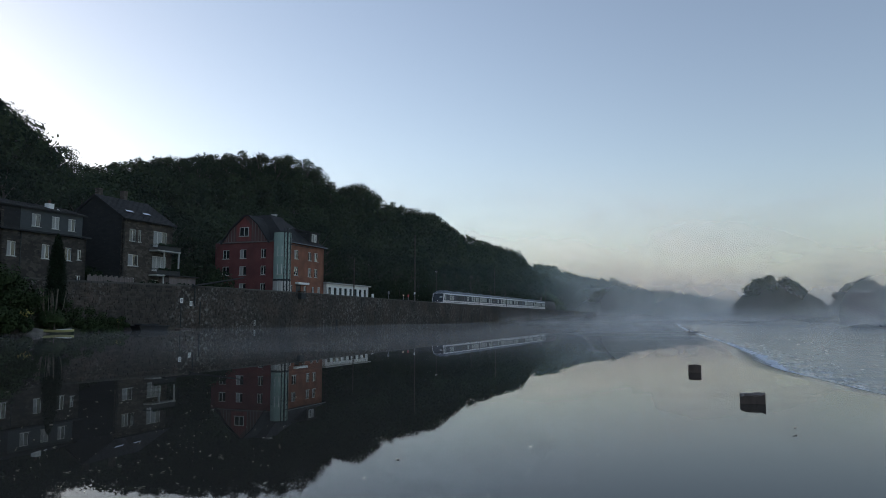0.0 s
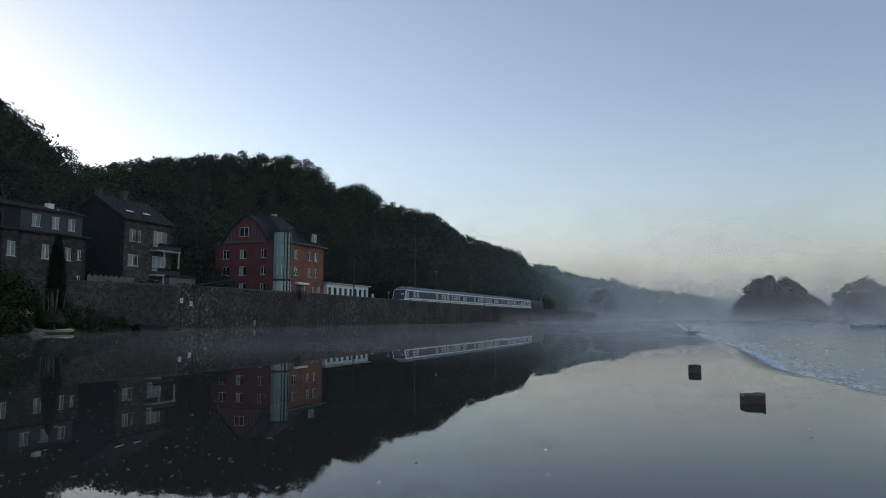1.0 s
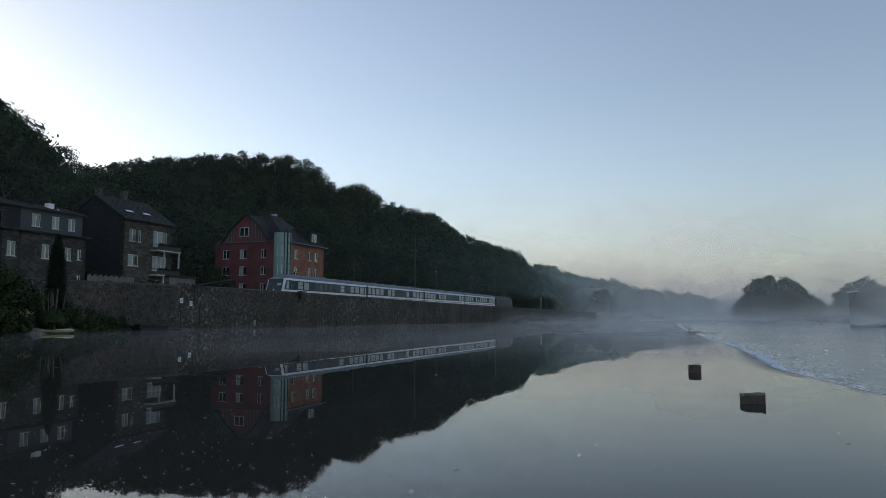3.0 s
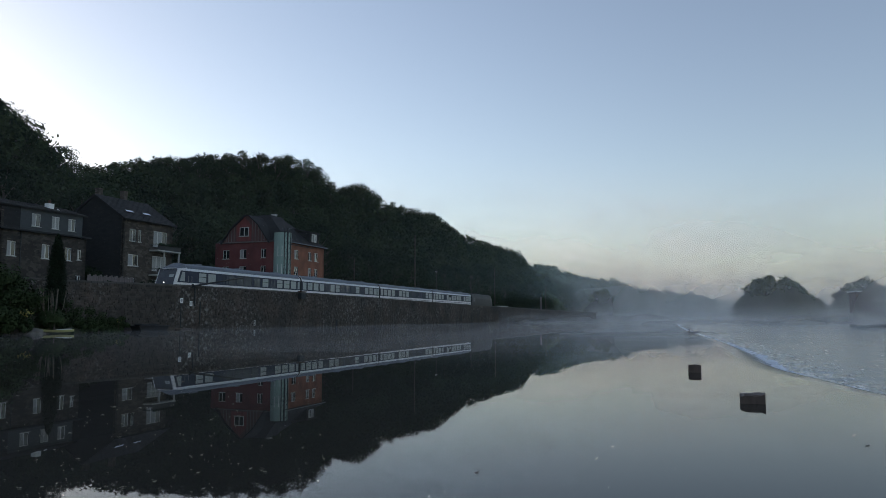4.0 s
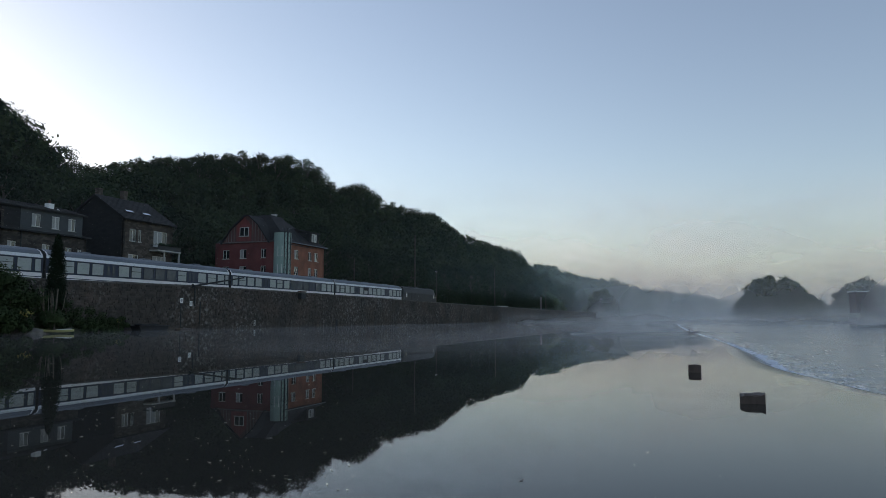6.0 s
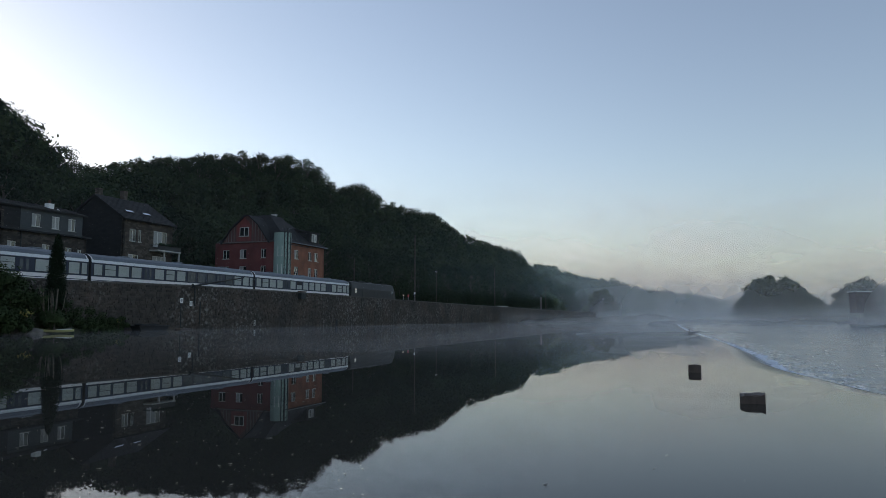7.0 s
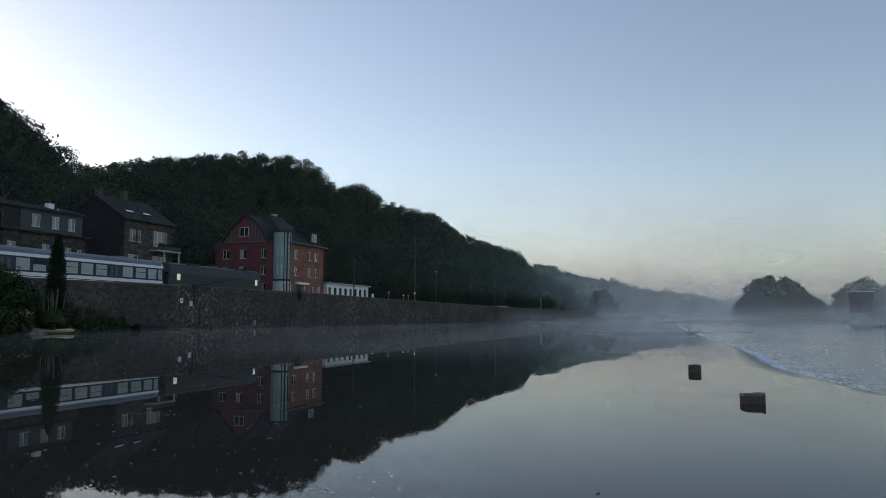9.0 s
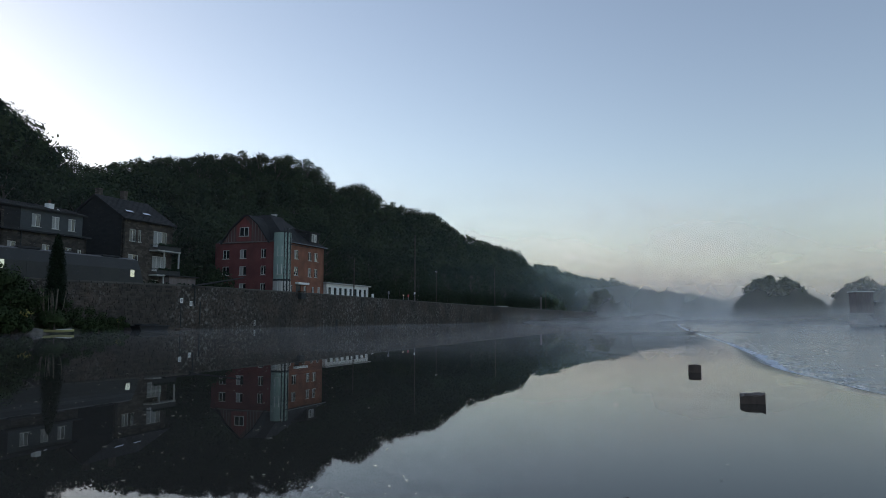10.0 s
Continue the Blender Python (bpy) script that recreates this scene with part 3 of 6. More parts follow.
def coach(name, label, driving=False, dark=()):
    """26.4 m over the buffers; x runs back from the leading end, z from the rail."""
    car = thing(name, Matrix.Identity(4), label, "railway coach", "train")
    x0, x1 = (2.0 if driving else 0.12), 26.28
    coach_shell(car, x0, x1)
    if driving:
        rows = [(4.24, 5.53, "p"), (5.87, 7.26, "s"), (9.8, 11.0, "d"), (11.4, 12.7, "d"), (13.1, 14.4, "d"), (15.0, 16.3, "d"), (16.87, 18.2, "p"), (20.25, 21.6, "p"), (21.95, 23.35, "p"), (23.74, 25.1, "s"), (25.47, 26.05, "s")]
        gaps = (9.1, 19.25)
        car_door = (2.7,)
    else:
        rows = [(0.5, 1.5, "s"), (1.85, 3.2, "p"), (3.55, 4.95, "s"), (5.3, 6.65, "s"), (8.6, 9.95, "s"), (10.3, 11.6, "o"), (12.0, 13.35, "s"), (13.7, 15.05, "p"), (15.4, 16.8, "s"), (17.15, 18.5, "p"), (20.5, 21.85, "s"), (22.25, 23.65, "p"), (24.0, 25.2, "s"), (25.45, 26.05, "s")]
        rows = [(a0, b0, "d" if k in dark else "p" if kind == "o" and dark else kind) for k, (a0, b0, kind) in enumerate(rows)]
        gaps = (7.6, 19.4)
        car_door = ()
    window_set(car, rows)
    doors(car, gaps)
    for x in car_door:
        for y in (-1.43, 1.43):
            d = part("crew_door", boxes((x - 0.33, min(y, y * 0.98), 1.8, x + 0.33, max(y, y * 0.98), 3.05)), M["coach_navy"], car, "narrow dark crew door")
            for dx in (-0.3, 0.3):
                part("handrail", made(rod, (x + dx, y * 1.02, 1.7), (x + dx, y * 1.02, 2.6), 0.025, n=6), M["metal"], d)
    for x in (x0 - 0.1, x1 - 0.06) if not driving else (x1 - 0.06,):
        part("gangway", boxes((x, -0.62, 1.2, x + 0.17, 0.62, 3.3), bev=0.05), M["rubber"], car, "black rubber gangway")
    for x in (x1 - 0.02,) + (() if driving else (x0 - 0.18,)):
        for y in (-0.87, 0.87):
            part("buffer", made(rod, (x, y, 1.06), (x + 0.2, y, 1.06), 0.2, n=12), M["dark_metal"], car)
    for k in range(3):
        x = 5 + k * 8
        part("roof_vent", boxes((x, -0.35, 3.98, x + 1.1, 0.35, 4.16), bev=0.06), M["coach_roof"], car)
    if driving:
        # raked cab: a flat sloping front, the roof running down to it as a hood
        rake, belt = 0.36, 0.95
        rings = []
        bm = bmesh.new()
        for u in (0.0, 0.3, 0.6, 0.85, 0.96, 1.0):
            ring = []
            for y, z in BODY:
                zf = z if z < 3.3 else 3.3 + (z - 3.3) * 0.1
                xf = (zf - belt) * rake
                f = 1.0 - 0.05 * max(0.0, u - 0.6) / 0.4
                ring.append(bm.verts.new((2.01 + (xf - 2.01) * u, y * f, z + (zf - z) * u)))
            rings.append(ring)
        k = len(BODY)
        for r0, r1 in zip(rings, rings[1:]):
            for i in range(k):
                bm.faces.new((r0[i], r0[(i + 1) % k], r1[(i + 1) % k], r1[i]))
        bm.faces.new(rings[-1])
        bmesh.ops.recalc_face_normals(bm, faces=bm.faces[:])
        nose = part("cab_nose", bm, M["coach_white"], car, "white cab front with slanting pillars")

        def slab(pts, out, thick):
            """A plate lying on the sloping front: (y, z) corners."""
            b0 = bmesh.new()
            a0 = [b0.verts.new(((z - belt) * rake - out, y, z)) for y, z in pts]
            c0 = [b0.verts.new((v.co.x + thick, v.co.y, v.co.z)) for v in a0]
            b0.faces.new(a0)
            b0.faces.new(c0[::-1])
            for i in range(len(pts)):
                b0.faces.new((a0[i], a0[(i + 1) % len(pts)], c0[(i + 1) % len(pts)], c0[i]))
            bmesh.ops.recalc_face_normals(b0, faces=b0.faces[:])
            return b0
        screen = part("windscreen", slab([(-1.24, 1.42), (1.24, 1.42), (1.2, 3.24), (-1.2, 3.24)], 0.02, 0.1), M["screen"], nose, "large dark windscreen")
        part("destination_board", slab([(-1.0, 2.35), (-0.35, 2.35), (-0.35, 2.68), (-1.0, 2.68)], 0.028, 0.02), M["coach_pale"], screen, "pale destination board")
        part("wiper", slab([(-0.5, 1.45), (-0.45, 1.45), (-0.1, 2.2), (-0.14, 2.2)], 0.04, 0.015), M["rubber"], screen)
        part("hood", slab([(-1.2, 3.25), (1.2, 3.25), (1.05, 3.34), (-1.05, 3.34)], 0.06, 0.14), M["rubber"], nose, "dark rim above the windscreen")
        hood = bmesh.new()
        prof = [(y, z) for y, z in BODY if z > 3.4]
        sheets = []
        for u in (-0.12, 0.0, 0.3, 0.6, 0.85, 0.95):
            row = []
            for y, z in prof:
                zf = 3.3 + (z - 3.3) * 0.1
                xf = (zf - belt) * rake
                f = 1.0 - 0.05 * max(0.0, u - 0.6) / 0.4
                row.append(hood.verts.new((2.01 + (xf - 2.01) * u, y * f * 1.01, z + (zf - z) * max(0.0, u) + 0.05)))
            sheets.append(row)
        for r0, r1 in zip(sheets, sheets[1:]):
            for i in range(len(prof) - 1):
                hood.faces.new((r0[i], r0[i + 1], r1[i + 1], r1[i]))
        part("nose_roof", hood, M["coach_roof"], nose, "grey roof sloping down to the windscreen")
        for y in (-1.437, 1.39):
            panel = part("side_panel", made(prism, [(0.69, 1.78), (2.06, 1.78), (2.06, 3.12), (1.18, 3.12)], y, y + 0.047, axis="y"), M["coach_navy"], nose, "navy panel behind the pillar")
            y2 = -1.447 if y < 0 else 1.42
            part("cab_window", made(prism, [(1.03, 1.93), (1.85, 1.93), (1.85, 2.98), (1.4, 2.98)], y2, y2 + 0.027, axis="y"), M["coach_pale"], panel, "pale side window with slanting edge")
        part("inner_lamp", slab([(0.12 + 0.05 * math.cos(q * 0.785), 1.78 + 0.05 * math.sin(q * 0.785)) for q in range(8)], 0.03, 0.02), M["headlight"], nose, "small lit lamp behind the windscreen")
        part("apron", boxes((-0.02, -1.2, 0.55, 0.7, 1.2, 1.0), bev=0.08), M["dark_metal"], nose)
        for y, m, label in ((1.0, "metal", "unlit headlight"), (-1.0, "headlight", "lit white headlight")):
            part("headlight", made(rod, (-0.08, y * 1.05, 1.02), (0.2, y * 1.05, 1.02), 0.13, n=12), M[m], nose, label)
            part("buffer", made(rod, (-0.25, y * 0.87, 0.8), (0.1, y * 0.87, 0.8), 0.2, n=12), M["dark_metal"], nose)
    return car


def locomotive():
    car = thing("locomotive", Matrix.Identity(4), "dark grey locomotive pushing at the rear of the train", "locomotive", "train")
    prof = [(-1.4, 1.0), (-1.45, 1.3), (-1.45, 2.75), (-1.1, 3.78), (-0.6, 3.96), (0.6, 3.96), (1.1, 3.78), (1.45, 2.75), (1.45, 1.3), (1.4, 1.0)]
    part("body", made(prism, prof, 2.5, 16.5), M["loco"], car)
    for end in (0, 1):
        bm = bmesh.new()
        rings = []
        for x, f in ((2.51, 1.0), (1.6, 1.0), (0.75, 0.97), (0.5, 0.95)):
            ring = []
            for y, z in prof:
                lean = max(0.0, z - 1.9) * 0.62 * (2.51 - x) / 2.0
                xx = x + lean * (0.6 if z > 3.5 else 1.0)
                ring.append(bm.verts.new((xx if not end else 19 - xx, y * f, z)))
            rings.append(ring)
        k = len(prof)
        for r0, r1 in zip(rings, rings[1:]):
            for i in range(k):
                bm.faces.new((r0[i], r0[(i + 1) % k], r1[(i + 1) % k], r1[i]))
        bm.faces.new(rings[-1])
        bmesh.ops.recalc_face_normals(bm, faces=bm.faces[:])
        cab = part("cab", bm, M["loco"], car)
        sx = lambda v: v if not end else 19 - v
        for side in (-1, 1):
            y = side * 1.455
            part("cab_side_window", boxes((min(sx(1.95), sx(2.5)), min(y, y - side * 0.05), 2.0, max(sx(1.95), sx(2.5)), max(y, y - side * 0.05), 2.72)), M["skylight"], cab, "pale mirroring side window")
        ws = boxes((min(sx(0.86), sx(1.3)), -1.1, 2.15, max(sx(0.86), sx(1.3)), 1.1, 2.85))
        part("windscreen", ws, M["glass"], cab)
        for y in (-0.9, 0.9):
            part("lamp", made(rod, (sx(0.45), y, 1.5), (sx(0.6), y, 1.5), 0.12, n=10), M["metal"], cab)
            part("buffer", made(rod, (sx(0.0), y, 1.06), (sx(0.55), y, 1.06), 0.2, n=12), M["dark_metal"], cab)
    for x in (4.2, 13.4):
        part("roof_hatch", boxes((x, -0.9, 3.86, x + 2.2, 0.9, 4.08), bev=0.05), M["rubber"], car, "black roof hatch")
    part("exhaust", boxes((8.8, -0.5, 3.9, 10.2, 0.5, 4.12), bev=0.06), M["dark_metal"], car)
    for x in (3.2, 6.8, 9.3, 11.8, 15.0):
        for side in (-1, 1):
            y = side * 1.457
            part("louvre", boxes(*[(x, min(y, y - side * 0.03), 1.9 + k * 0.13, x + 0.9, max(y, y - side * 0.03), 1.98 + k * 0.13) for k in range(6)]), M["dark_metal"], car)
    for y in (-1.47, 1.47):
        part("body_panel", boxes((4.6, min(y, y * 0.98), 1.25, 6.2, max(y, y * 0.98), 2.7)), M["loco"], car)
    bogie(car, 4.0)
    bogie(car, 15.0)
    part("tank", boxes((6.6, -1.2, 0.35, 12.4, 1.2, 1.02), bev=0.06), M["dark_metal"], car)
    return car


SPEED = 21.4
TRAIN = [(coach("control_coach", "white and navy driving coach with raked cab leading the train", True), 0.0)]
for k, dark in ((1, (6, 7, 8)), (2, (7, 8, 9, 10)), (3, ())):
    TRAIN.append((coach("passenger_coach", "white and navy passenger coach with some panes painted as dark reflections" if dark else "white and navy passenger coach with two lowered window panes", False, dark), 26.4 * k))
TRAIN.append((locomotive(), 105.6))


# ---- houses ----
def wall_panel(bm, length, z0, z1, openings, t=0.35):
    """A wall along x from 0, its outside at y = 0, with openings (x0, z0, x1, z1) right through."""
    xs = sorted({0.0, length, *[o[0] for o in openings], *[o[2] for o in openings]})
    zs = sorted({z0, z1, *[o[1] for o in openings], *[o[3] for o in openings]})
    for a0, b0 in zip(xs, xs[1:]):
        run = None
        for c0, d0 in zip(zs, zs[1:]):
            mx, mz = (a0 + b0) / 2, (c0 + d0) / 2
            hole = any(o[0] < mx < o[2] and o[1] < mz < o[3] for o in openings)
            if hole:
                if run:
                    box(bm, a0, 0, run[0], b0, t, run[1])
                run = None
            else:
                run = (run[0], d0) if run else (c0, d0)
        if run:
            box(bm, a0, 0, run[0], b0, t, run[1])


def window(house, m, x0, z0, x1, z1, leaves=2, curtain=0.0, frame_m=None, sill=True, tilt=False):
    """A recessed casement: frame, panes, sill and, where it shows, a net curtain."""
    fr = frame_m or M["frame"]
    w = 0.075
    bars = [(x0, 0.1, z0, x1, 0.18, z0 + w), (x0, 0.1, z1 - w, x1, 0.18, z1), (x0, 0.1, z0 + w, x0 + w, 0.18, z1 - w), (x1 - w, 0.1, z0 + w, x1, 0.18, z1 - w)]
    for k in range(1, leaves):
        x = x0 + (x1 - x0) * k / leaves
        bars.append((x - w * 0.7, 0.095, z0 + w, x + w * 0.7, 0.185, z1 - w))
    win = part("window", boxes(*bars), fr, house, m=m)
    for k in range(leaves):
        a0, b0 = x0 + w + (x1 - x0 - 2 * w) * k / leaves, x0 + w + (x1 - x0 - 2 * w) * (k + 1) / leaves
        part("pane", boxes((a0, 0.135, z0 + w, b0, 0.145, z1 - w)), M["glass"] if not (curtain and k < curtain) else M["curtain"], win)
    if sill:
        part("sill", boxes((x0 - 0.08, -0.09, z0 - 0.07, x1 + 0.08, 0.1, z0 - 0.003), bev=0.01), M["grey_render"], win)


def side_pose(x, y, turn):
    return pose(x, y, 0, 0, 0, turn)


def poly_part(name, pts, faces, material, parent, label="", thick=0.18):
    """A sheet of roof with thickness."""
    bm = bmesh.new()
    vs = [bm.verts.new(q) for q in pts]
    for f in faces:
        bm.faces.new([vs[i] for i in f])
    bmesh.ops.recalc_face_normals(bm, faces=bm.faces[:])
    for f in bm.faces:
        if f.normal.z < 0:
            f.normal_flip()
    r = bmesh.ops.solidify(bm, geom=bm.faces[:], thickness=thick)
    return part(name, bm, material, parent, label)


def tile_courses(parent, a, b, c, d, n, name="tile_course"):
    """Courses of roof tiles as raised steps between the eaves line a-b and the ridge line d-c."""
    a, b, c, d = map(Vector, (a, b, c, d))
    nrm = (b - a).cross(d - a).normalized()
    if nrm.z < 0:
        nrm = -nrm
    verts, faces = [], []
    for k in range(n):
        u, v = k / n, (k + 1.02) / n
        q = [a.lerp(d, u) + nrm * 0.05, b.lerp(c, u) + nrm * 0.05, b.lerp(c, v) + nrm * 0.015, a.lerp(d, v) + nrm * 0.015, a.lerp(d, u) + nrm * 0.002, b.lerp(c, u) + nrm * 0.002]
        base = len(verts)
        verts += [tuple(x) for x in q]
        faces += [(base, base + 1, base + 2, base + 3), (base, base + 4, base + 5, base + 1)]
    o = part(name, raw(name, verts, faces, M["roof"]), None, parent)
    return tagged(o, kind="stuff")


def red_house():
    """Local x along the track (away), y away from the river; the corner tower stands at the origin."""
    G, EAVE, PEAK = 4.3, 13.75, 18.5
    D, W = 13.1, 13.4          # along the track, away from the river
    h = thing("apartment_house", on_bank(46.0, 9.0, 0), "red and orange rendered house with turquoise corner stair tower", "house")
    rows_z = [(5.3, 6.9), (8.25, 9.75), (11.05, 12.55)]
    # red front, which looks down the line: x = 0, runs along y
    front = side_pose(0, W, -90)                 # its x runs towards -y
    ops = []
    for k, (za, zb) in enumerate(rows_z):
        for c, w in ((2.2, 1.35), (5.6, 1.35), (9.6, 1.0)):
            ops.append((c - w / 2, za, c + w / 2, zb))
    part("wall", made(wall_panel, W, 3.2, EAVE, ops), M["red"], h, "dark red rendered wall", m=front)
    for k, o in enumerate(ops):
        window(h, front, *o, leaves=2, curtain=(k % 3 == 1) * 1)
    # half-hipped gable with weathered boarding
    gb = bmesh.new()
    prof = [(1.5, EAVE), (3.1, EAVE + 2.2), (5.9, PEAK - 0.35), (6.7, PEAK - 0.35), (8.5, EAVE + 2.9), (10.6, EAVE)]
    a0, b0 = [[gb.verts.new((x, y, z)) for x, z in prof] for y in (0.0, 0.3)]
    gb.faces.new(a0)
    gb.faces.new(b0[::-1])
    for i in range(len(prof)):
        gb.faces.new((a0[i], a0[(i + 1) % 6], b0[(i + 1) % 6], b0[i]))
    bmesh.ops.recalc_face_normals(gb, faces=gb.faces[:])
    gable = part("gable", gb, M["gable_wood"], h, "weathered boarded gable", m=front)
    part("gable_boarding", boxes(*[(4.2 + k * 0.3, -0.03, EAVE + 0.25, 4.2 + k * 0.3 + 0.27, 0.0, EAVE + 2.9 + 1.3 * min(1, k / 4, (9 - k) / 4)) for k in range(10)]), M["red_wood"], gable, "red boarding")
    for x, top in ((2.1, 0.8), (2.6, 1.5), (3.2, 2.1), (3.7, 2.6), (7.3, 3.7), (7.9, 3.3), (8.5, 2.7), (9.1, 2.0), (9.7, 1.1)):
        part("batten", boxes((x, -0.05, EAVE + 0.1, x + 0.09, 0.0, EAVE + top)), M["grey_wood"], gable)
    part("gable_ledge", boxes((0.9, -0.2, EAVE - 0.1, 11.6, 0.1, EAVE + 0.08), bev=0.03), M["grey_wood"], gable)
    window(h, front @ pose(0, -0.2, 0), 4.9, EAVE + 1.0, 6.7, EAVE + 2.5, leaves=2)
    # orange side towards the river
    sidem = side_pose(0, 0, 0)
    ops = []
    for za, zb in rows_z[1:]:
        for c, w in ((4.0, 1.35), (8.3, 1.15), (10.4, 1.15)):
            ops.append((c - w / 2, za, c + w / 2, zb))
    for c, w in ((2.6, 0.9), (6.9, 0.9), (9.5, 0.9), (11.5, 0.9)):
        ops.append((c - w / 2, 5.2, c + w / 2, 6.6))
    ops.append((4.0, 4.3, 5.6, 6.7))
    part("wall", made(wall_panel, D, 3.2, EAVE, ops), M["orange"], h, "orange rendered wall", m=sidem)
    for k, o in enumerate(ops[:-1]):
        window(h, sidem, *o, leaves=2, curtain=(k % 2))
    door = part("door", boxes((4.0, 0.1, 4.3, 5.6, 0.2, 6.7)), M["dark_metal"], h, "dark entrance door", m=sidem)
    part("door_canopy", boxes((3.7, -0.7, 6.8, 7.2, 0.0, 7.15), bev=0.03), M["white"], h, "pale canopy board above the door", m=sidem)
    # rear and far walls
    part("wall", made(wall_panel, D, 3.2, EAVE, [], 0.35), M["red"], h, m=pose(D, W, 0, 0, 0, 180))
    part("wall", made(wall_panel, W, 3.2, EAVE, [], 0.35), M["orange"], h, m=pose(D, 0, 0, 0, 0, 90))
    # roof: main ridge behind the gable, lower hip to the far end
    gp = [(W - f, z) for f, z in ((1.2, EAVE - 0.15), (3.0, EAVE + 2.3), (5.9, PEAK - 0.2), (6.7, PEAK - 0.2), (8.6, EAVE + 3.0), (10.9, EAVE - 0.15))]
    poly_part("gable_roof", [(x, y, z) for x in (-0.4, 6.0) for y, z in gp], [(i, i + 1, i + 7, i + 6) for i in range(5)], M["roof"], h, "dark curved gable roof", 0.16)
    X0 = 1.6
    R = [(X0, W, EAVE), (X0 + 2.6, 8.6, PEAK + 0.35), (X0 + 2.6, 5.6, PEAK + 0.35), (X0, 1.6, EAVE), (7.8, 5.6, PEAK + 0.35), (7.8, 8.6, PEAK + 0.35), (D + 0.4, -0.5, EAVE - 0.05), (D + 0.4, W + 0.4, EAVE), (0.3, -0.5, EAVE - 0.05), (0.3, W + 0.1, EAVE), (10.6, 4.2, EAVE + 2.6), (10.6, 9.6, EAVE + 2.6)]
    roof = poly_part("roof", R, [(1, 2, 4, 5), (2, 8, 6, 10, 4), (9, 1, 5, 11, 7), (4, 10, 11, 5), (6, 7, 11, 10), (2, 1, 9, 8)], M["roof"], h, "dark tiled hipped roof")
    tile_courses(roof, R[8], R[6], (10.6, 4.2, EAVE + 2.6), (2.1, 3.05, EAVE + 2.6), 12)
    part("gutter", made(rod, (-0.3, -0.55, EAVE - 0.12), (D + 0.4, -0.55, EAVE - 0.12), 0.08, n=6), M["metal"], roof)
    # dormer on the river side
    dm = thing_part("dormer", h, boxes((8.7, 0.35, EAVE + 0.2, 11.6, 3.2, EAVE + 2.5)), M["slate"], "slate-hung dormer")
    poly_part("dormer_roof", [(8.4, 0.1, EAVE + 2.45), (11.9, 0.1, EAVE + 2.45), (11.9, 3.9, EAVE + 3.2), (8.4, 3.9, EAVE + 3.2)], [(0, 1, 2, 3)], M["roof"], dm)
    for xx in (9.35, 10.2):
        window(h, pose(0, 0.2, 0), xx, EAVE + 0.75, xx + 0.72, EAVE + 2.15, leaves=2, curtain=1, sill=False)
    # chimney
    part("chimney", boxes((6.9, 6.4, PEAK - 0.5, 7.5, 7.0, PEAK + 0.75), (6.8, 6.3, PEAK + 0.75, 7.6, 7.1, PEAK + 0.9)), M["grey_render"], roof, "rendered chimney with pale cap")
    # round stair tower at the corner
    tb = bmesh.new()
    rod(tb, (0.35, 0.35, 3.2), (0.35, 0.35, 15.05), 1.4, n=20)
    tower = part("stair_tower", tb, M["teal"], h, "pale turquoise stair tower")
    part("tower_base", made(rod, (0.35, 0.35, 3.2), (0.35, 0.35, 7.15), 1.44, n=20), M["grey_render"], tower, "pale grey entrance base")
    part("tower_cap", made(rod, (0.35, 0.35, 15.05), (0.35, 0.35, 15.25), 1.5, 1.35, n=20), M["roof"], tower)
    for za, zb in ((8.2, 9.8), (11.2, 12.8)):
        for ang in (-122, -164):
            mm = pose(0.35, 0.35, 0) @ pose(0, 0, 0, 0, 0, ang + 90) @ pose(0, -1.46, 0)
            window(h, mm, -0.38, za, 0.38, zb, leaves=1, curtain=ang > -130, sill=True)
    for ang in (-124, -160):
        mm = pose(0.35, 0.35, 0) @ pose(0, 0, 0, 0, 0, ang + 90) @ pose(0, -1.50, 0)
        window(h, mm, -0.36, 4.4, 0.36, 6.9, leaves=1, curtain=1, sill=False)
    part("tower_band", made(rod, (0.35, 0.35, 7.15), (0.35, 0.35, 7.45), 1.46, n=20), M["dark_metal"], tower)
    return h


def thing_part(name, parent, bm, material, label=""):
    return part(name, bm, material, parent, label)


def annex():
    a0 = thing("annex_building", on_bank(59.4, 8.6, 0), "low white flat-roofed annex with a row of windows", "building")
    L, W, G, T = 16.8, 5.0, 3.2, 7.35
    ops = [(0.8 + k * 2.0, 4.2, 1.85 + k * 2.0, 6.75) for k in range(8)]
    sm = side_pose(0, 0, 0)
    part("wall", made(wall_panel, L, G, T, ops, 0.3), M["white"], a0, m=sm)
    for o in ops:
        window(a0, sm, *o, leaves=1, frame_m=M["dark_metal"], sill=False)
        part("window_transom", boxes((o[0], 0.09, 5.45, o[2], 0.19, 5.58)), M["dark_metal"], a0, m=sm)
    em = side_pose(0, W, -90)
    part("wall", made(wall_panel, W, G, T, [(1.2, 4.7, 2.4, 6.4)], 0.3), M["white"], a0, m=em)
    part("wall", made(wall_panel, W, G, T, [], 0.3), M["white"], a0, m=pose(L, 0, 0, 0, 0, 90))
    part("wall", made(wall_panel, L, G, T, [], 0.3), M["white"], a0, m=pose(L, W, 0, 0, 0, 180))
    part("roof", boxes((-0.4, -0.5, T, L + 0.4, W + 0.3, T + 0.22), bev=0.03), M["grey_render"], a0, "flat roof with pale fascia")
    part("signboard", boxes((L - 0.2, -0.9, 5.0, L + 0.7, -0.82, 6.0)), M["white"], a0, "small white board on the corner")


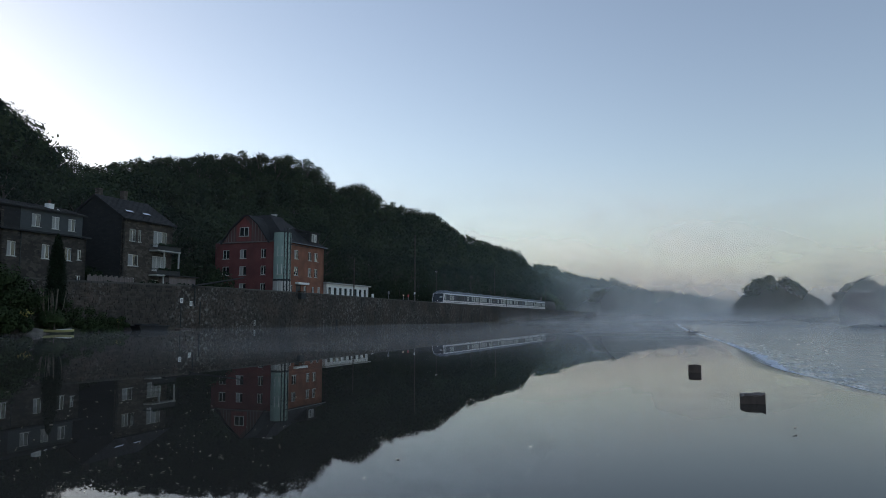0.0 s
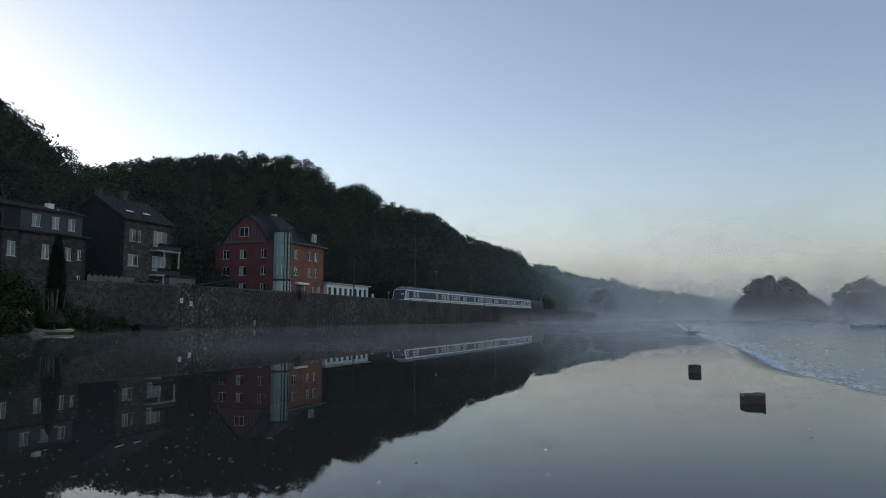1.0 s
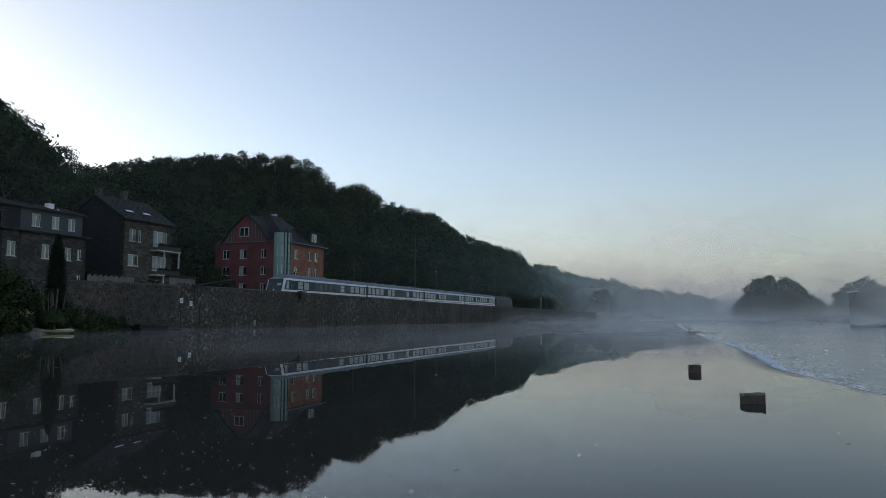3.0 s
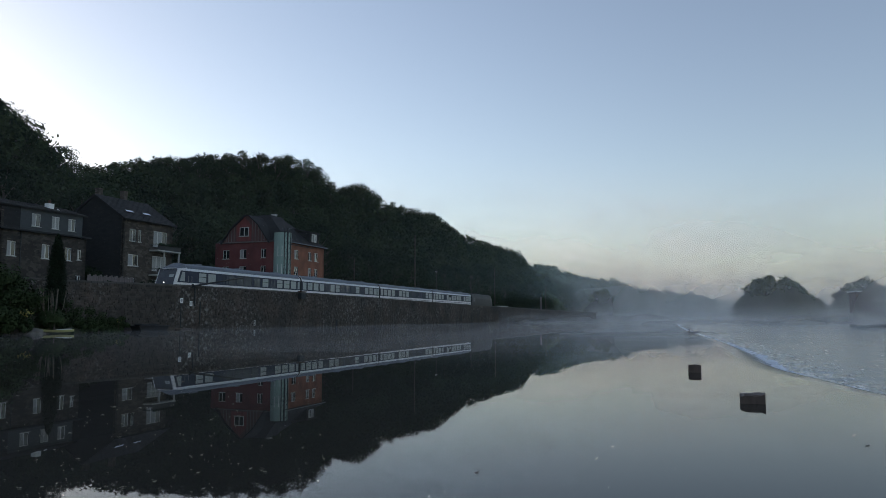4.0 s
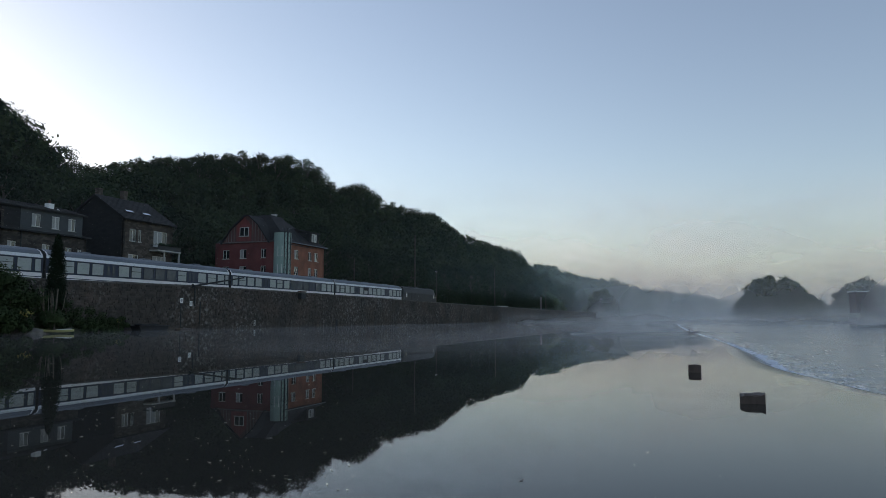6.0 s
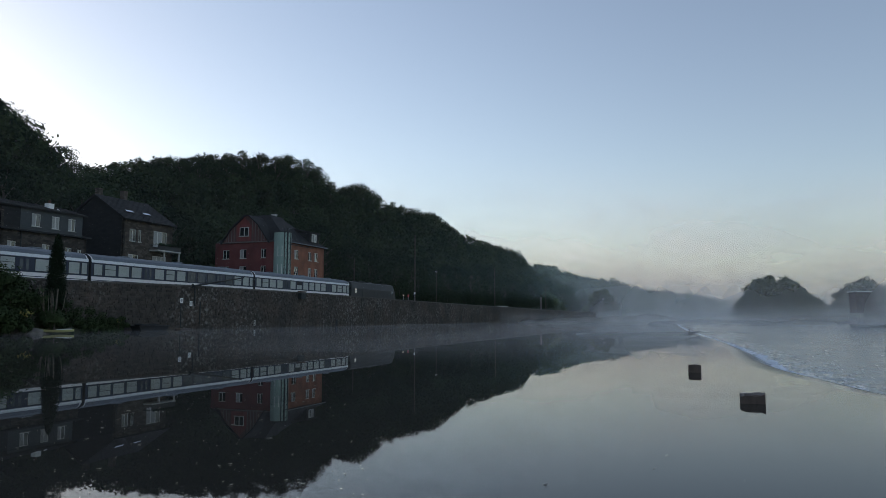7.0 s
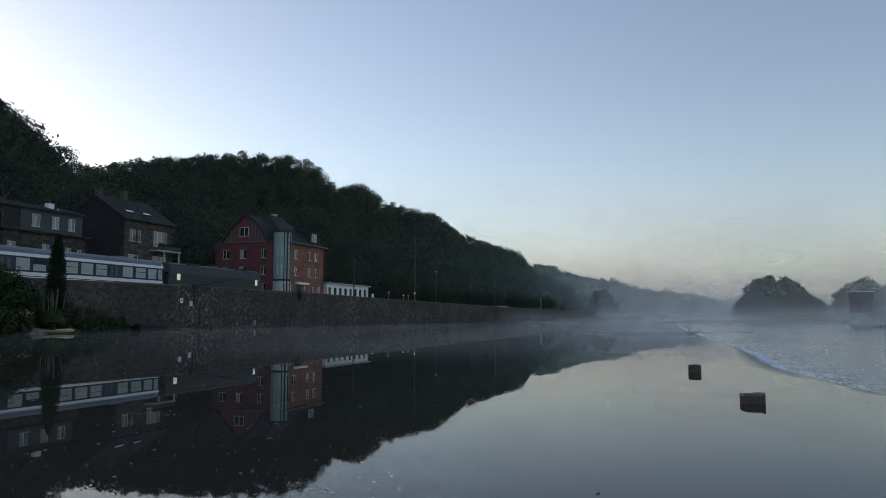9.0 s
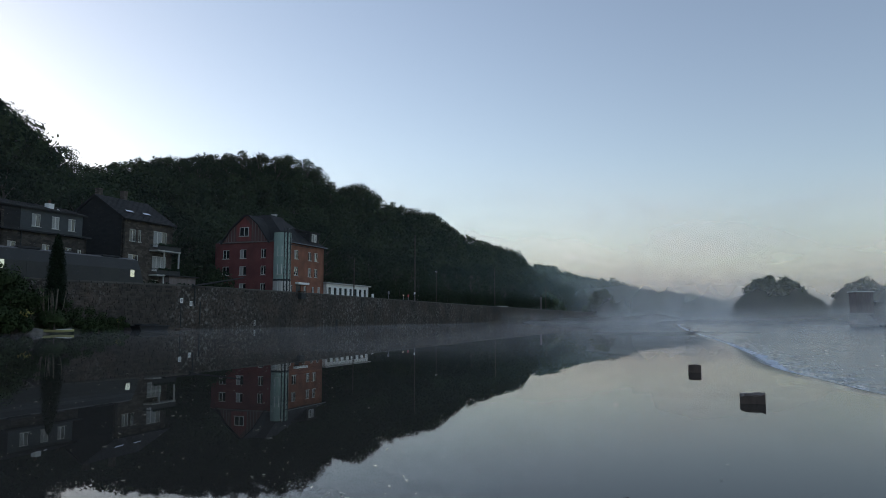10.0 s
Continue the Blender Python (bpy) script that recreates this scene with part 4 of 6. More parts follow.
def stone_house():
    """Slate-hung gable towards the camera, rubble-stone long side with balconies."""
    h = thing("stone_house", on_bank(21.7, 18.4, 0), "rubble-stone house with slate-hung gable, skylights and balconies", "house")
    G, EAVE, PEAK = 4.2, 14.8, 18.2
    D, W = 9.4, 10.5
    sm = side_pose(0, 0, 0)
    ops = [(1.1, 11.7, 2.3, 13.4), (2.7, 11.7, 3.3, 13.4), (1.0, 8.3, 2.9, 9.9), (1.0, 5.0, 2.4, 6.6), (5.6, 11.4, 8.3, 13.6), (5.5, 7.9, 8.3, 10.0), (5.6, 4.4, 8.0, 6.6)]
    part("wall", made(wall_panel, D, 3.6, EAVE, ops), M["house_stone"], h, "brown rubble-stone wall", m=sm)
    for k, o in enumerate(ops):
        window(h, sm, *o, leaves=3 if o[2] - o[0] > 2.4 else 2 if o[2] - o[0] > 1 else 1, curtain=(0, 0, 1, 1, 2, 3, 0)[k])
    gm = side_pose(0, W, -90)
    part("wall", made(wall_panel, W, 3.6, EAVE, []), M["slate"], h, "dark slate-hung gable wall", m=gm)
    gb = bmesh.new()
    prism(gb, [(0, EAVE), (W / 2, PEAK), (W, EAVE)], 0.0, 0.3, axis="y")
    part("gable", gb, M["slate"], h, "dark slate-hung gable", m=gm)
    part("wall", made(wall_panel, W, 3.6, EAVE, []), M["house_stone"], h, m=pose(D, 0, 0, 0, 0, 90))
    gb = bmesh.new()
    prism(gb, [(0, EAVE), (W / 2, PEAK), (W, EAVE)], 0.0, 0.3, axis="y")
    part("gable", gb, M["slate"], h, m=pose(D, 0, 0, 0, 0, 90))
    part("wall", made(wall_panel, D, 3.6, EAVE, []), M["house_stone"], h, m=pose(D, W, 0, 0, 0, 180))
    R = [(-0.3, -0.5, EAVE - 0.15), (D + 0.4, -0.5, EAVE - 0.15), (D + 0.4, W / 2, PEAK + 0.15), (-0.3, W / 2, PEAK + 0.15), (-0.3, W + 0.5, EAVE - 0.15), (D + 0.4, W + 0.5, EAVE - 0.15)]
    roof = poly_part("roof", R, [(0, 1, 2, 3), (3, 2, 5, 4)], M["roof"], h, "dark tiled pitched roof")
    tile_courses(roof, R[0], R[1], R[2], R[3], 16)
    for x in (2.4, 5.6):
        v = (x, 1.55, EAVE - 0.15 + (1.55 + 0.5) * (PEAK - EAVE + 0.3) / (W / 2 + 0.5))
        ang = math.degrees(math.atan2(PEAK - EAVE + 0.3, W / 2 + 0.5))
        sk = part("skylight", boxes((-0.7, -0.3, 0.02, 0.7, 0.3, 0.14), bev=0.02), M["dark_metal"], roof, m=pose(*v, ang, 0, 0))
        part("skylight_pane", boxes((-0.64, -0.22, 0.141, 0.64, 0.22, 0.155)), M["skylight"], sk, "pane mirroring the bright sky")
    for x, y in ((1.8, 6.6), (5.0, 5.2)):
        part("chimney", boxes((x, y, PEAK - 1.5, x + 0.7, y + 0.7, PEAK + 1.3), (x - 0.06, y - 0.06, PEAK + 1.3, x + 0.76, y + 0.76, PEAK + 1.42)), M["house_stone"], roof, "stone chimney")
    for z in (10.6, 7.1):
        b = part("balcony", boxes((4.9, -1.5, z, 9.6, 0.0, z + 0.2), bev=0.02), M["grey_render"], h, "concrete balcony slab")
        part("railing", boxes((4.9, -1.5, z + 0.95, 9.6, -1.44, z + 1.02), (4.9, -1.47, z + 0.25, 9.6, -1.45, z + 0.93), (4.9, -1.5, z + 0.95, 4.96, 0, z + 1.02), (9.54, -1.5, z + 0.95, 9.6, 0, z + 1.02), (9.56, -1.5, z + 0.25, 9.58, 0, z + 0.93)), M["dark_metal"], b, "dark balcony railing panel")
        for k in range(7):
            rnd = random.Random(k + z)
            x = 5.1 + k * 0.62
            part("flower_box", boxes((x, -1.72, z + 0.85, x + 0.55, -1.52, z + 1.03 + rnd.random() * 0.18), bev=0.03), M["conifer"], b)
    for x in (6.4, 9.4):
        part("balcony_post", boxes((x - 0.09, -1.4, 3.6, x + 0.09, -1.22, 10.6), bev=0.01), M["grey_render"], h, "concrete post")


def mansard_house():
    h = thing("mansard_house", on_bank(3.0, 17.2, 0), "stone house with blue-grey slate mansard storey", "house")
    G, EAVE, PEAK = 4.2, 11.0, 14.9
    D, W = 11.6, 9.5
    sm = side_pose(0, 0, 0)
    ops = [(0.9, 8.1, 2.0, 9.8), (5.3, 8.1, 6.4, 9.8), (8.5, 8.1, 9.5, 9.7), (10.3, 8.3, 10.9, 9.6), (10.2, 5.4, 11.0, 6.4)]
    part("wall", made(wall_panel, D, 3.6, EAVE, ops), M["shaded_stone"], h, "brown rubble-stone wall", m=sm)
    for k, o in enumerate(ops):
        window(h, sm, *o, leaves=2, curtain=(k % 2) + (k == 0))
    part("wall", made(wall_panel, W, 3.6, EAVE + 2.5, []), M["shaded_stone"], h, m=side_pose(0, W, -90))
    part("wall", made(wall_panel, W, 3.6, EAVE, []), M["shaded_stone"], h, m=pose(D, 0, 0, 0, 0, 90))
    part("wall", made(wall_panel, D, 3.6, EAVE, []), M["shaded_stone"], h, m=pose(D, W, 0, 0, 0, 180))
    part("cornice", boxes((-0.3, -0.45, EAVE, D + 0.4, 0.2, EAVE + 0.22), bev=0.04), M["slate"], h, "dark projecting cornice")
    # mansard storey
    m2 = pose(2.6, 0.35, 0)
    ops = [(1.5, EAVE + 0.8, 2.7, EAVE + 2.3), (4.2, EAVE + 0.8, 5.3, EAVE + 2.3), (6.5, EAVE + 0.8, 7.6, EAVE + 2.3)]
    part("mansard_wall", made(wall_panel, 8.6, EAVE + 0.2, EAVE + 2.95, ops, 0.25), M["slate_blue"], h, "blue-grey slate mansard front", m=m2)
    for k, o in enumerate(ops):
        window(h, m2, *o, leaves=2, curtain=1 + k % 2)
    part("mansard_side", boxes((2.6, 0.6, EAVE + 0.2, 2.85, W - 0.4, EAVE + 2.95), (10.95, 0.6, EAVE + 0.2, 11.2, W - 0.4, EAVE + 2.95), (2.6, W - 0.4, EAVE + 0.2, 11.2, W - 0.15, EAVE + 2.95)), M["slate_blue"], h)
    R = [(-0.4, 0.0, EAVE + 2.9), (D + 0.1, 0.0, EAVE + 2.9), (D - 0.6, 3.2, PEAK), (-0.4, 3.2, PEAK), (-0.4, W + 0.3, EAVE + 2.5), (D + 0.1, W + 0.3, EAVE + 2.5)]
    roof = poly_part("roof", R, [(0, 1, 2, 3), (3, 2, 5, 4)], M["roof"], h, "dark shallow roof")
    tile_courses(roof, R[0], R[1], R[2], R[3], 8)
    part("chimney", boxes((7.1, 1.4, PEAK - 1.2, 7.9, 2.1, PEAK + 0.1), bev=0.02), M["white"], roof, "white rendered chimney")
    part("chimney_pot", made(rod, (7.5, 1.75, PEAK + 0.1), (7.5, 1.75, PEAK + 0.55), 0.14, 0.12, n=8), M["rust"], roof)
    part("satellite_mount", made(rod, (8.1, 1.2, PEAK - 0.5), (9.2, 0.7, PEAK - 1.2), 0.07, n=6), M["white"], roof)
    part("left_roof_slope", boxes((-0.45, 0.3, EAVE + 0.2, 2.6, W - 0.5, EAVE + 2.9)), M["slate"], h, "dark slate side slope")
    part("downpipe", made(rod, (2.5, -0.12, 3.8), (2.5, -0.12, EAVE), 0.06, n=6), M["dark_metal"], h)


red_house()
annex()
stone_house()
mansard_house()


# ---- trees ----
def leaf_cards(rnd, centres, per, size, squash=0.8, wide=0.32):
    """Many small bent leaf sprays round the clump centres: vertices and faces."""
    n = len(centres) * per
    r = np.random.RandomState(rnd)
    cen = np.repeat(np.array([c[:3] for c in centres]), per, 0)
    rad = np.repeat(np.array([c[3] for c in centres]), per)
    d = r.normal(size=(n, 3))
    d /= np.linalg.norm(d, axis=1)[:, None]
    pos = cen + d * (rad * r.uniform(0.55, 1.08, n))[:, None] * np.array([1, 1, squash])
    out = d + np.array([0, 0, 0.25]) + r.normal(size=(n, 3)) * 0.42
    out /= np.linalg.norm(out, axis=1)[:, None]
    u = np.cross(out, r.normal(size=(n, 3)))
    u /= np.linalg.norm(u, axis=1)[:, None]
    v = np.cross(out, u)
    s = (size * r.uniform(0.6, 1.35, n))[:, None]
    w = np.cross(u, v) * s * 0.18
    V = np.stack([pos - u * s * 0.5, pos - v * s * wide + w, pos + u * s * 0.55, pos + v * s * wide + w], 1).reshape(-1, 3)
    i = np.arange(n)[:, None] * 4
    soft = d * 0.8 + out * 0.2 + np.array([0, 0, 0.2])
    soft /= np.linalg.norm(soft, axis=1)[:, None]
    return V, np.concatenate([i + 0, i + 1, i + 2, i + 3], 1), np.repeat(soft, 4, 0)


def leafy(name, V, F, N, material):
    """Leaf sprays shaded as the rounded clumps that they make up."""
    me = bpy.data.meshes.new(name)
    me.vertices.add(len(V))
    me.vertices.foreach_set("co", V.astype(np.float32).ravel())
    me.loops.add(F.size)
    me.loops.foreach_set("vertex_index", F.astype(np.int32).ravel())
    me.polygons.add(len(F))
    me.polygons.foreach_set("loop_start", np.arange(0, F.size, 4, dtype=np.int32))
    me.update(calc_edges=True)
    me.shade_smooth()
    me.normals_split_custom_set_from_vertices(N)
    me.materials.append(material)
    return me


def tree_shape(seed, height, width, clumps=26, per=52, size=0.62, low=0.2, wide=0.32):
    """Trunk with limbs as one mesh, crown points as another."""
    r = random.Random(seed)
    bm = bmesh.new()
    top = height * 0.72
    prev, pr = Vector((0, 0, -0.6)), height * 0.022
    for k in range(1, 5):
        q = Vector((r.uniform(-1, 1) * 0.25 * k, r.uniform(-1, 1) * 0.25 * k, top * k / 4))
        rod(bm, prev, q, pr, pr * 0.72, n=7, cap=False)
        prev, pr = q, pr * 0.72
    cen = []
    for k in range(clumps):
        a0 = k * 2.399 + r.uniform(-0.4, 0.4)
        f = (k + 0.5) / clumps
        z = height * (low + (1 - low) * f)
        env = math.sin(math.pi * min(0.97, 0.16 + 0.84 * f) ** 0.9) ** 0.65
        rr = width * 0.5 * env * math.sqrt(r.uniform(0.25, 1.0))
        c = (math.cos(a0) * rr, math.sin(a0) * rr, z * r.uniform(0.92, 1.02) - 0.4, width * r.uniform(0.09, 0.165))
        cen.append(c)
        if k % 2 == 0:
            rod(bm, (0, 0, min(top * 0.95, z * 0.72)), c[:3], height * 0.006, height * 0.002, n=4, cap=False)
    V, F, N = leaf_cards(seed, cen, per, size, wide=wide)
    return bm, V, F, N


def tree_kind(seed, height, width, m, **kw):
    bm, V, F, N = tree_shape(seed, height, width, **kw)
    return mesh_of("trunk", bm, M["bark"]), leafy("crown", V, F, N, m), V, F, N


KINDS = [tree_kind(31 + k, h, w, M["leaf"], clumps=c, per=38) for k, (h, w, c) in enumerate(((16, 11, 38), (14, 10, 33), (18, 10.5, 40), (13, 9, 30), (15.5, 12, 40)))]


NEAR_KINDS = [tree_kind(131 + k, h, w, M["leaf"], clumps=c, per=66, size=0.6, wide=0.19) for k, (h, w, c) in enumerate(((16, 11, 48), (14, 10, 42), (18, 10.5, 50), (13, 9, 38), (15.5, 12, 50)))]


def plant_tree(kind, m, label, group=""):
    t = thing("tree", m, label, "tree", group)
    part("trunk", kind[0], None, t)
    part("crown", kind[1], None, t)
    return t


KIND_TOPS = [float(q[2][:, 2].max()) for q in KINDS]


def canopy(s, p):
    """Height of the tree tops: it rises with the slope, its spurs fanning out across the valley side."""
    fan = (s + 52.5) * 139.7 / (p + 55.7) - 52.5
    return (lerp_rows(CREST, fan) + 1.1 * noise.noise((fan * 0.085, 2.0, 5.0))) * (0.4 + 0.6 * p / 84)


def understorey():
    """Young growth between the trunks along the crest."""
    r = random.Random(15)
    cen = []
    s = 40.0
    while s < 560:
        p = r.uniform(84, 100)
        g = land(s, p)
        for k in range(4):
            cen.append((s + r.uniform(-3, 3), p + r.uniform(-2, 2), g + 1.0 + k * (canopy(s, p) - g) * 0.14, r.uniform(1.8, 2.8)))
        s += 2.6
    V, F, N = leaf_cards(15, cen, 60, 1.1)
    tagged(new("undergrowth", leafy("undergrowth", V, F, N, M["leaf"])), "dark young growth under the crest trees", "undergrowth", kind="stuff").matrix_world = TRACK


def plant_hill():
    r = random.Random(77)
    spots = []
    s = -70.0
    while s < 620:
        step = 6.2 if s < 150 else 8.2
        p = 31.0 if s > 62 else 36.0
        while p < 97:
            ss, pq = s + r.uniform(-2.4, 2.4), p + r.uniform(-2.2, 2.2)
            if lerp_rows(CREST, ss) > 14:
                k, turn, f = r.randrange(5), r.uniform(0, 360), r.uniform(0.86, 1.12)
                if pq > 66:      # the canopy closes to one even slope towards the crest
                    f = (canopy(ss, pq) * r.choice((0.9, 0.95, 0.98, 1.0, 1.015)) - land(ss, pq) + 0.3) / KIND_TOPS[k]
                spots.append((ss, pq, k, turn, min(1.35, max(0.55, f))))
            p += step * (1.0 if p < 60 else 1.12)
        s += step
    # trees that stand singly against the sky or at the wood's edge
    single = [q for q in spots if (q[1] > 74 and q[1] < 93 or q[1] < 38) and -20 < q[0] < 560]
    single.sort(key=lambda q: q[0])
    single = single[:285]
    keep = set(single)
    for ss, pq, k, turn, f in single:
        near = ss < 190
        if near:
            f *= KIND_TOPS[k] / float(NEAR_KINDS[k][2][:, 2].max())
        plant_tree((NEAR_KINDS if near else KINDS)[k], on_bank(ss, pq, land(ss, pq) - 0.3, turn) @ Matrix.Scale(f, 4), "tall dark beech tree in the hillside wood", "hillside trees")
    V, F, N, n = [], [], [], 0
    for ss, pq, k, turn, f in spots:
        if (ss, pq, k, turn, f) in keep:
            continue
        v, nv = KINDS[k][2], KINDS[k][4]
        a0 = radians(turn)
        rot = np.array([[math.cos(a0), -math.sin(a0), 0], [math.sin(a0), math.cos(a0), 0], [0, 0, 1]])
        thin = 1 if ss < 170 else 2
        w = v.reshape(-1, 4, 3)[::thin]
        mid = w.mean(1, keepdims=True)
        w = mid + (w - mid) * (1 if thin == 1 else 1.35)
        w = (w.reshape(-1, 3) * f) @ rot.T + np.array([ss, pq, land(ss, pq) - 0.3])
        V.append(w)
        N.append(nv.reshape(-1, 4, 3)[::thin].reshape(-1, 3) @ rot.T)
        F.append(np.arange(len(w)).reshape(-1, 4) + n)
        n += len(w)
    me = leafy("woodland", np.concatenate(V), np.concatenate(F), np.concatenate(N), M["leaf"])
    w = tagged(new("woodland", me), "dense dark beech wood covering the steep hillside", "woodland", kind="stuff")
    w.matrix_world = TRACK


plant_hill()
understorey()


# ---- distance: two wooded ridges beyond the bend ----
def ridge(name, label, rows, depth, seed, crown):
    """rows: x, y, height of the skyline."""
    r = np.random.RandomState(seed)
    pts = [Vector(q) for q in rows]
    cols, back = [], 14
    n = 90
    for i in range(n + 1):
        x = pts[0].x + (pts[-1].x - pts[0].x) * i / n
        k = max(q for q in range(len(pts) - 1) if pts[q].x <= x)
        cols.append(pts[k].lerp(pts[k + 1], (x - pts[k].x) / (pts[k + 1].x - pts[k].x)))
    verts, faces = [], []
    for i, c in enumerate(cols):
        for j in range(back + 1):
            t = j / back
            z = c.z * math.sin(math.pi * 0.5 * min(1, t * 1.6)) if t < 0.63 else c.z * (1 - (t - 0.63) * 0.8)
            z += noise.noise((c.x * 0.02, t * 6, seed)) * 2.5 * min(1, 3 * t)
            verts.append((c.x + t * depth * 0.18, c.y + (t - 0.62) * depth, z - 1.0))
    for i in range(n):
        for j in range(back):
            q = i * (back + 1) + j
            faces.append((q, q + back + 1, q + back + 2, q + 1))
    hill = tagged(new(name, raw(name, verts, faces, M["far_wood"], True)), label, "hill", kind="structure")
    cen = []
    for _ in range(1500):
        v = verts[r.randint(len(verts))]
        w = verts[r.randint(len(verts))]
        cen.append((v[0] + r.uniform(-9, 9), v[1] + r.uniform(-depth / 30, depth / 30), v[2] - crown * 0.2, crown * r.uniform(0.6, 1.1)))
    V, F, N = leaf_cards(seed, cen, 34, crown * 0.55)
    part("tree_canopy", leafy("tree_canopy", V, F, N, M["far_wood"]), None, hill, "dense canopy of distant trees")
    tagged(hill.children[0], kind="stuff")


ridge("far_hill", "hazy wooded hill beyond the river bend", [(40, 650, 52), (77, 650, 46.5), (91, 650, 43.5), (104, 650, 37.5), (117, 650, 36), (135, 650, 34.5), (143, 650, 31.5), (156, 650, 26), (179, 650, 24), (205, 650, 21.5), (223, 650, 17), (246, 650, 10.5), (280, 650, 4)], 150, 3, 5.5)
ridge("far_hill", "pale wooded ridge far off in the haze", [(170, 1180, 40), (255, 1180, 38), (340, 1180, 33), (428, 1180, 30), (475, 1180, 30), (503, 1180, 26), (578, 1180, 18), (900, 1200, 12)], 260, 9, 8.0)


# ---- the right-hand bank: clumps of trees and the lock hut ----
BROAD = [tree_kind(61 + k, h, w, M["lit_leaf"], clumps=c, per=120, size=0.85, low=0.04) for k, (h, w, c) in enumerate(((15.5, 17, 74), (13, 14, 62), (16, 16, 70)))]
for x, y, k, turn, f in ((117, 258, 0, 20, 1.0), (127, 262, 2, 80, 0.97), (134, 268, 1, 200, 0.92), (140, 270, 1, 250, 0.55), (112, 262, 1, 120, 0.7), (150, 262, 1, 310, 0.98), (158, 266, 2, 10, 0.97), (173, 268, 0, 150, 1.02), (185, 262, 2, 210, 1.0), (152, 290, 1, 40, 0.7), (199, 268, 0, 300, 1.0)):
    plant_tree(BROAD[k], pose(x, y, 0.3, 0, 0, turn) @ Matrix.Scale(f, 4), "broad round-crowned tree in the mist on the island", "island trees")


def lock_hut():
    h = thing("lock_hut", pose(75.6, 130, 0, 0, 0, -10), "pale two-level lock-keeper's hut in the mist", "building")
    part("base", boxes((-0.1, 0, -1.2, 1.6, 3.6, 1.9), (4.6, 0, -1.2, 7.6, 3.6, 1.9), (-0.1, 0.6, -1.2, 7.6, 3.6, 1.5), bev=0.05), M["grey_render"], h, "pale concrete piers")
    part("floor_slab", boxes((-0.3, -0.2, 1.9, 7.8, 3.8, 2.15), bev=0.03), M["grey_render"], h)
    part("wall", boxes((0, 0, 2.15, 2.9, 0.25, 5.9), (0, 0.25, 2.15, 0.25, 3.3, 5.9), (2.65, 0.25, 2.15, 2.9, 3.3, 5.9), (0.25, 3.05, 2.15, 2.65, 3.3, 5.9)), M["grey_wood"], h, "brownish boarded wall")
    part("roof", boxes((-0.15, -0.3, 5.9, 3.05, 3.7, 6.1), bev=0.03), M["white"], h, "flat pale roof slab")
    part("porch_wall", boxes((3.9, 0.3, 2.15, 6.4, 3.2, 4.05)), M["grey_render"], h, "pale grey porch wall")
    part("porch_roof", boxes((2.9, -0.6, 4.05, 6.9, 3.6, 4.25), bev=0.03), M["white"], h, "flat porch roof slab")
    bm = bmesh.new()
    rod(bm, (2.2, -0.3, 1.7), (3.7, -1.6, -0.8), 0.14, n=6)
    part("brace", bm, M["dark_metal"], h, "dark slanting sluice arm")


lock_hut()


# ---- mist over the water ----
def mist(name, label, x, y, length, height, dens, scale, seed, turn=0.0, **kw):
    """A wavy curtain of fog, also used for tinted haze sheets, from the water up."""
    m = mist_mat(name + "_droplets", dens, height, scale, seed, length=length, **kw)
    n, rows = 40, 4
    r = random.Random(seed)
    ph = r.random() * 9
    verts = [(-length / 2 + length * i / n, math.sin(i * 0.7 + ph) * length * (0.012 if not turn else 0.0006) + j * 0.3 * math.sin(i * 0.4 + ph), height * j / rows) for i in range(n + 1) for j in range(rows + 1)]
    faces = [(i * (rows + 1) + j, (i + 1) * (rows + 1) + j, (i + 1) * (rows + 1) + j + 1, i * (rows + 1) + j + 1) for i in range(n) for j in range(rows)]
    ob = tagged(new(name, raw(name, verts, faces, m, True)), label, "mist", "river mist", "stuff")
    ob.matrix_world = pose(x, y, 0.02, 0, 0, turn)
    return ob


DRIFT = []
FOG = "pale morning mist drifting low over the river"
mist("haze_bank", "high thin haze low in the morning sky", 500, 1750, 3600, 430, 0.74, 0.006, 53, low=0.3, high=0.68, base=0.42, stretch=5.0, fade=0.2, tone=(0.93, 0.9, 0.98))
mist("mist", FOG, 150, 960, 1700, 90, 0.62, 0.012, 3, low=0.25, high=0.65, base=0.45)
mist("mist", FOG, 330, 505, 560, 30, 0.5, 0.022, 11, low=0.3, high=0.7, base=0.3, stretch=0.9)
DRIFT.append((mist("mist", FOG, 86, 121, 60, 18, 0.58, 0.06, 33, low=0.2, high=0.8, base=0.6, fade=0.35), (0.6, 0, 0)))
# distance haze painted on a sheet, its tone turning the hills blue-green
mist("valley_haze", "blue-green tinted haze sheet before the far hills", 300, 515, 700, 120, 0.36, 0.012, 13, low=0.1, high=0.9, base=0.7, stretch=2.0, fade=0.25, tone=(0.82, 0.93, 0.91))
DRIFT.append((mist("mist", FOG, 186, 338, 290, 36, 0.56, 0.035, 17, low=0.35, high=0.76, base=0.45, stretch=0.55), (1.0, 0, 0)))
DRIFT.append((mist("mist", FOG, 140, 218, 226, 40, 0.36, 0.05, 23, low=0.3, high=0.8, base=0.75, stretch=0.6), (0.9, 0, 0)))
DRIFT.append((mist("mist", FOG, 152, 242, 226, 8, 0.45, 0.05, 27, low=0.38, high=0.72, base=0.35, stretch=0.6), (0.8, 0, 0)))
DRIFT.append((mist("mist", FOG, 92, 152, 168, 1.7, 0.5, 0.09, 31, low=0.3, high=0.68, base=0.4, fade=0.3), (0.7, 0, 0)))
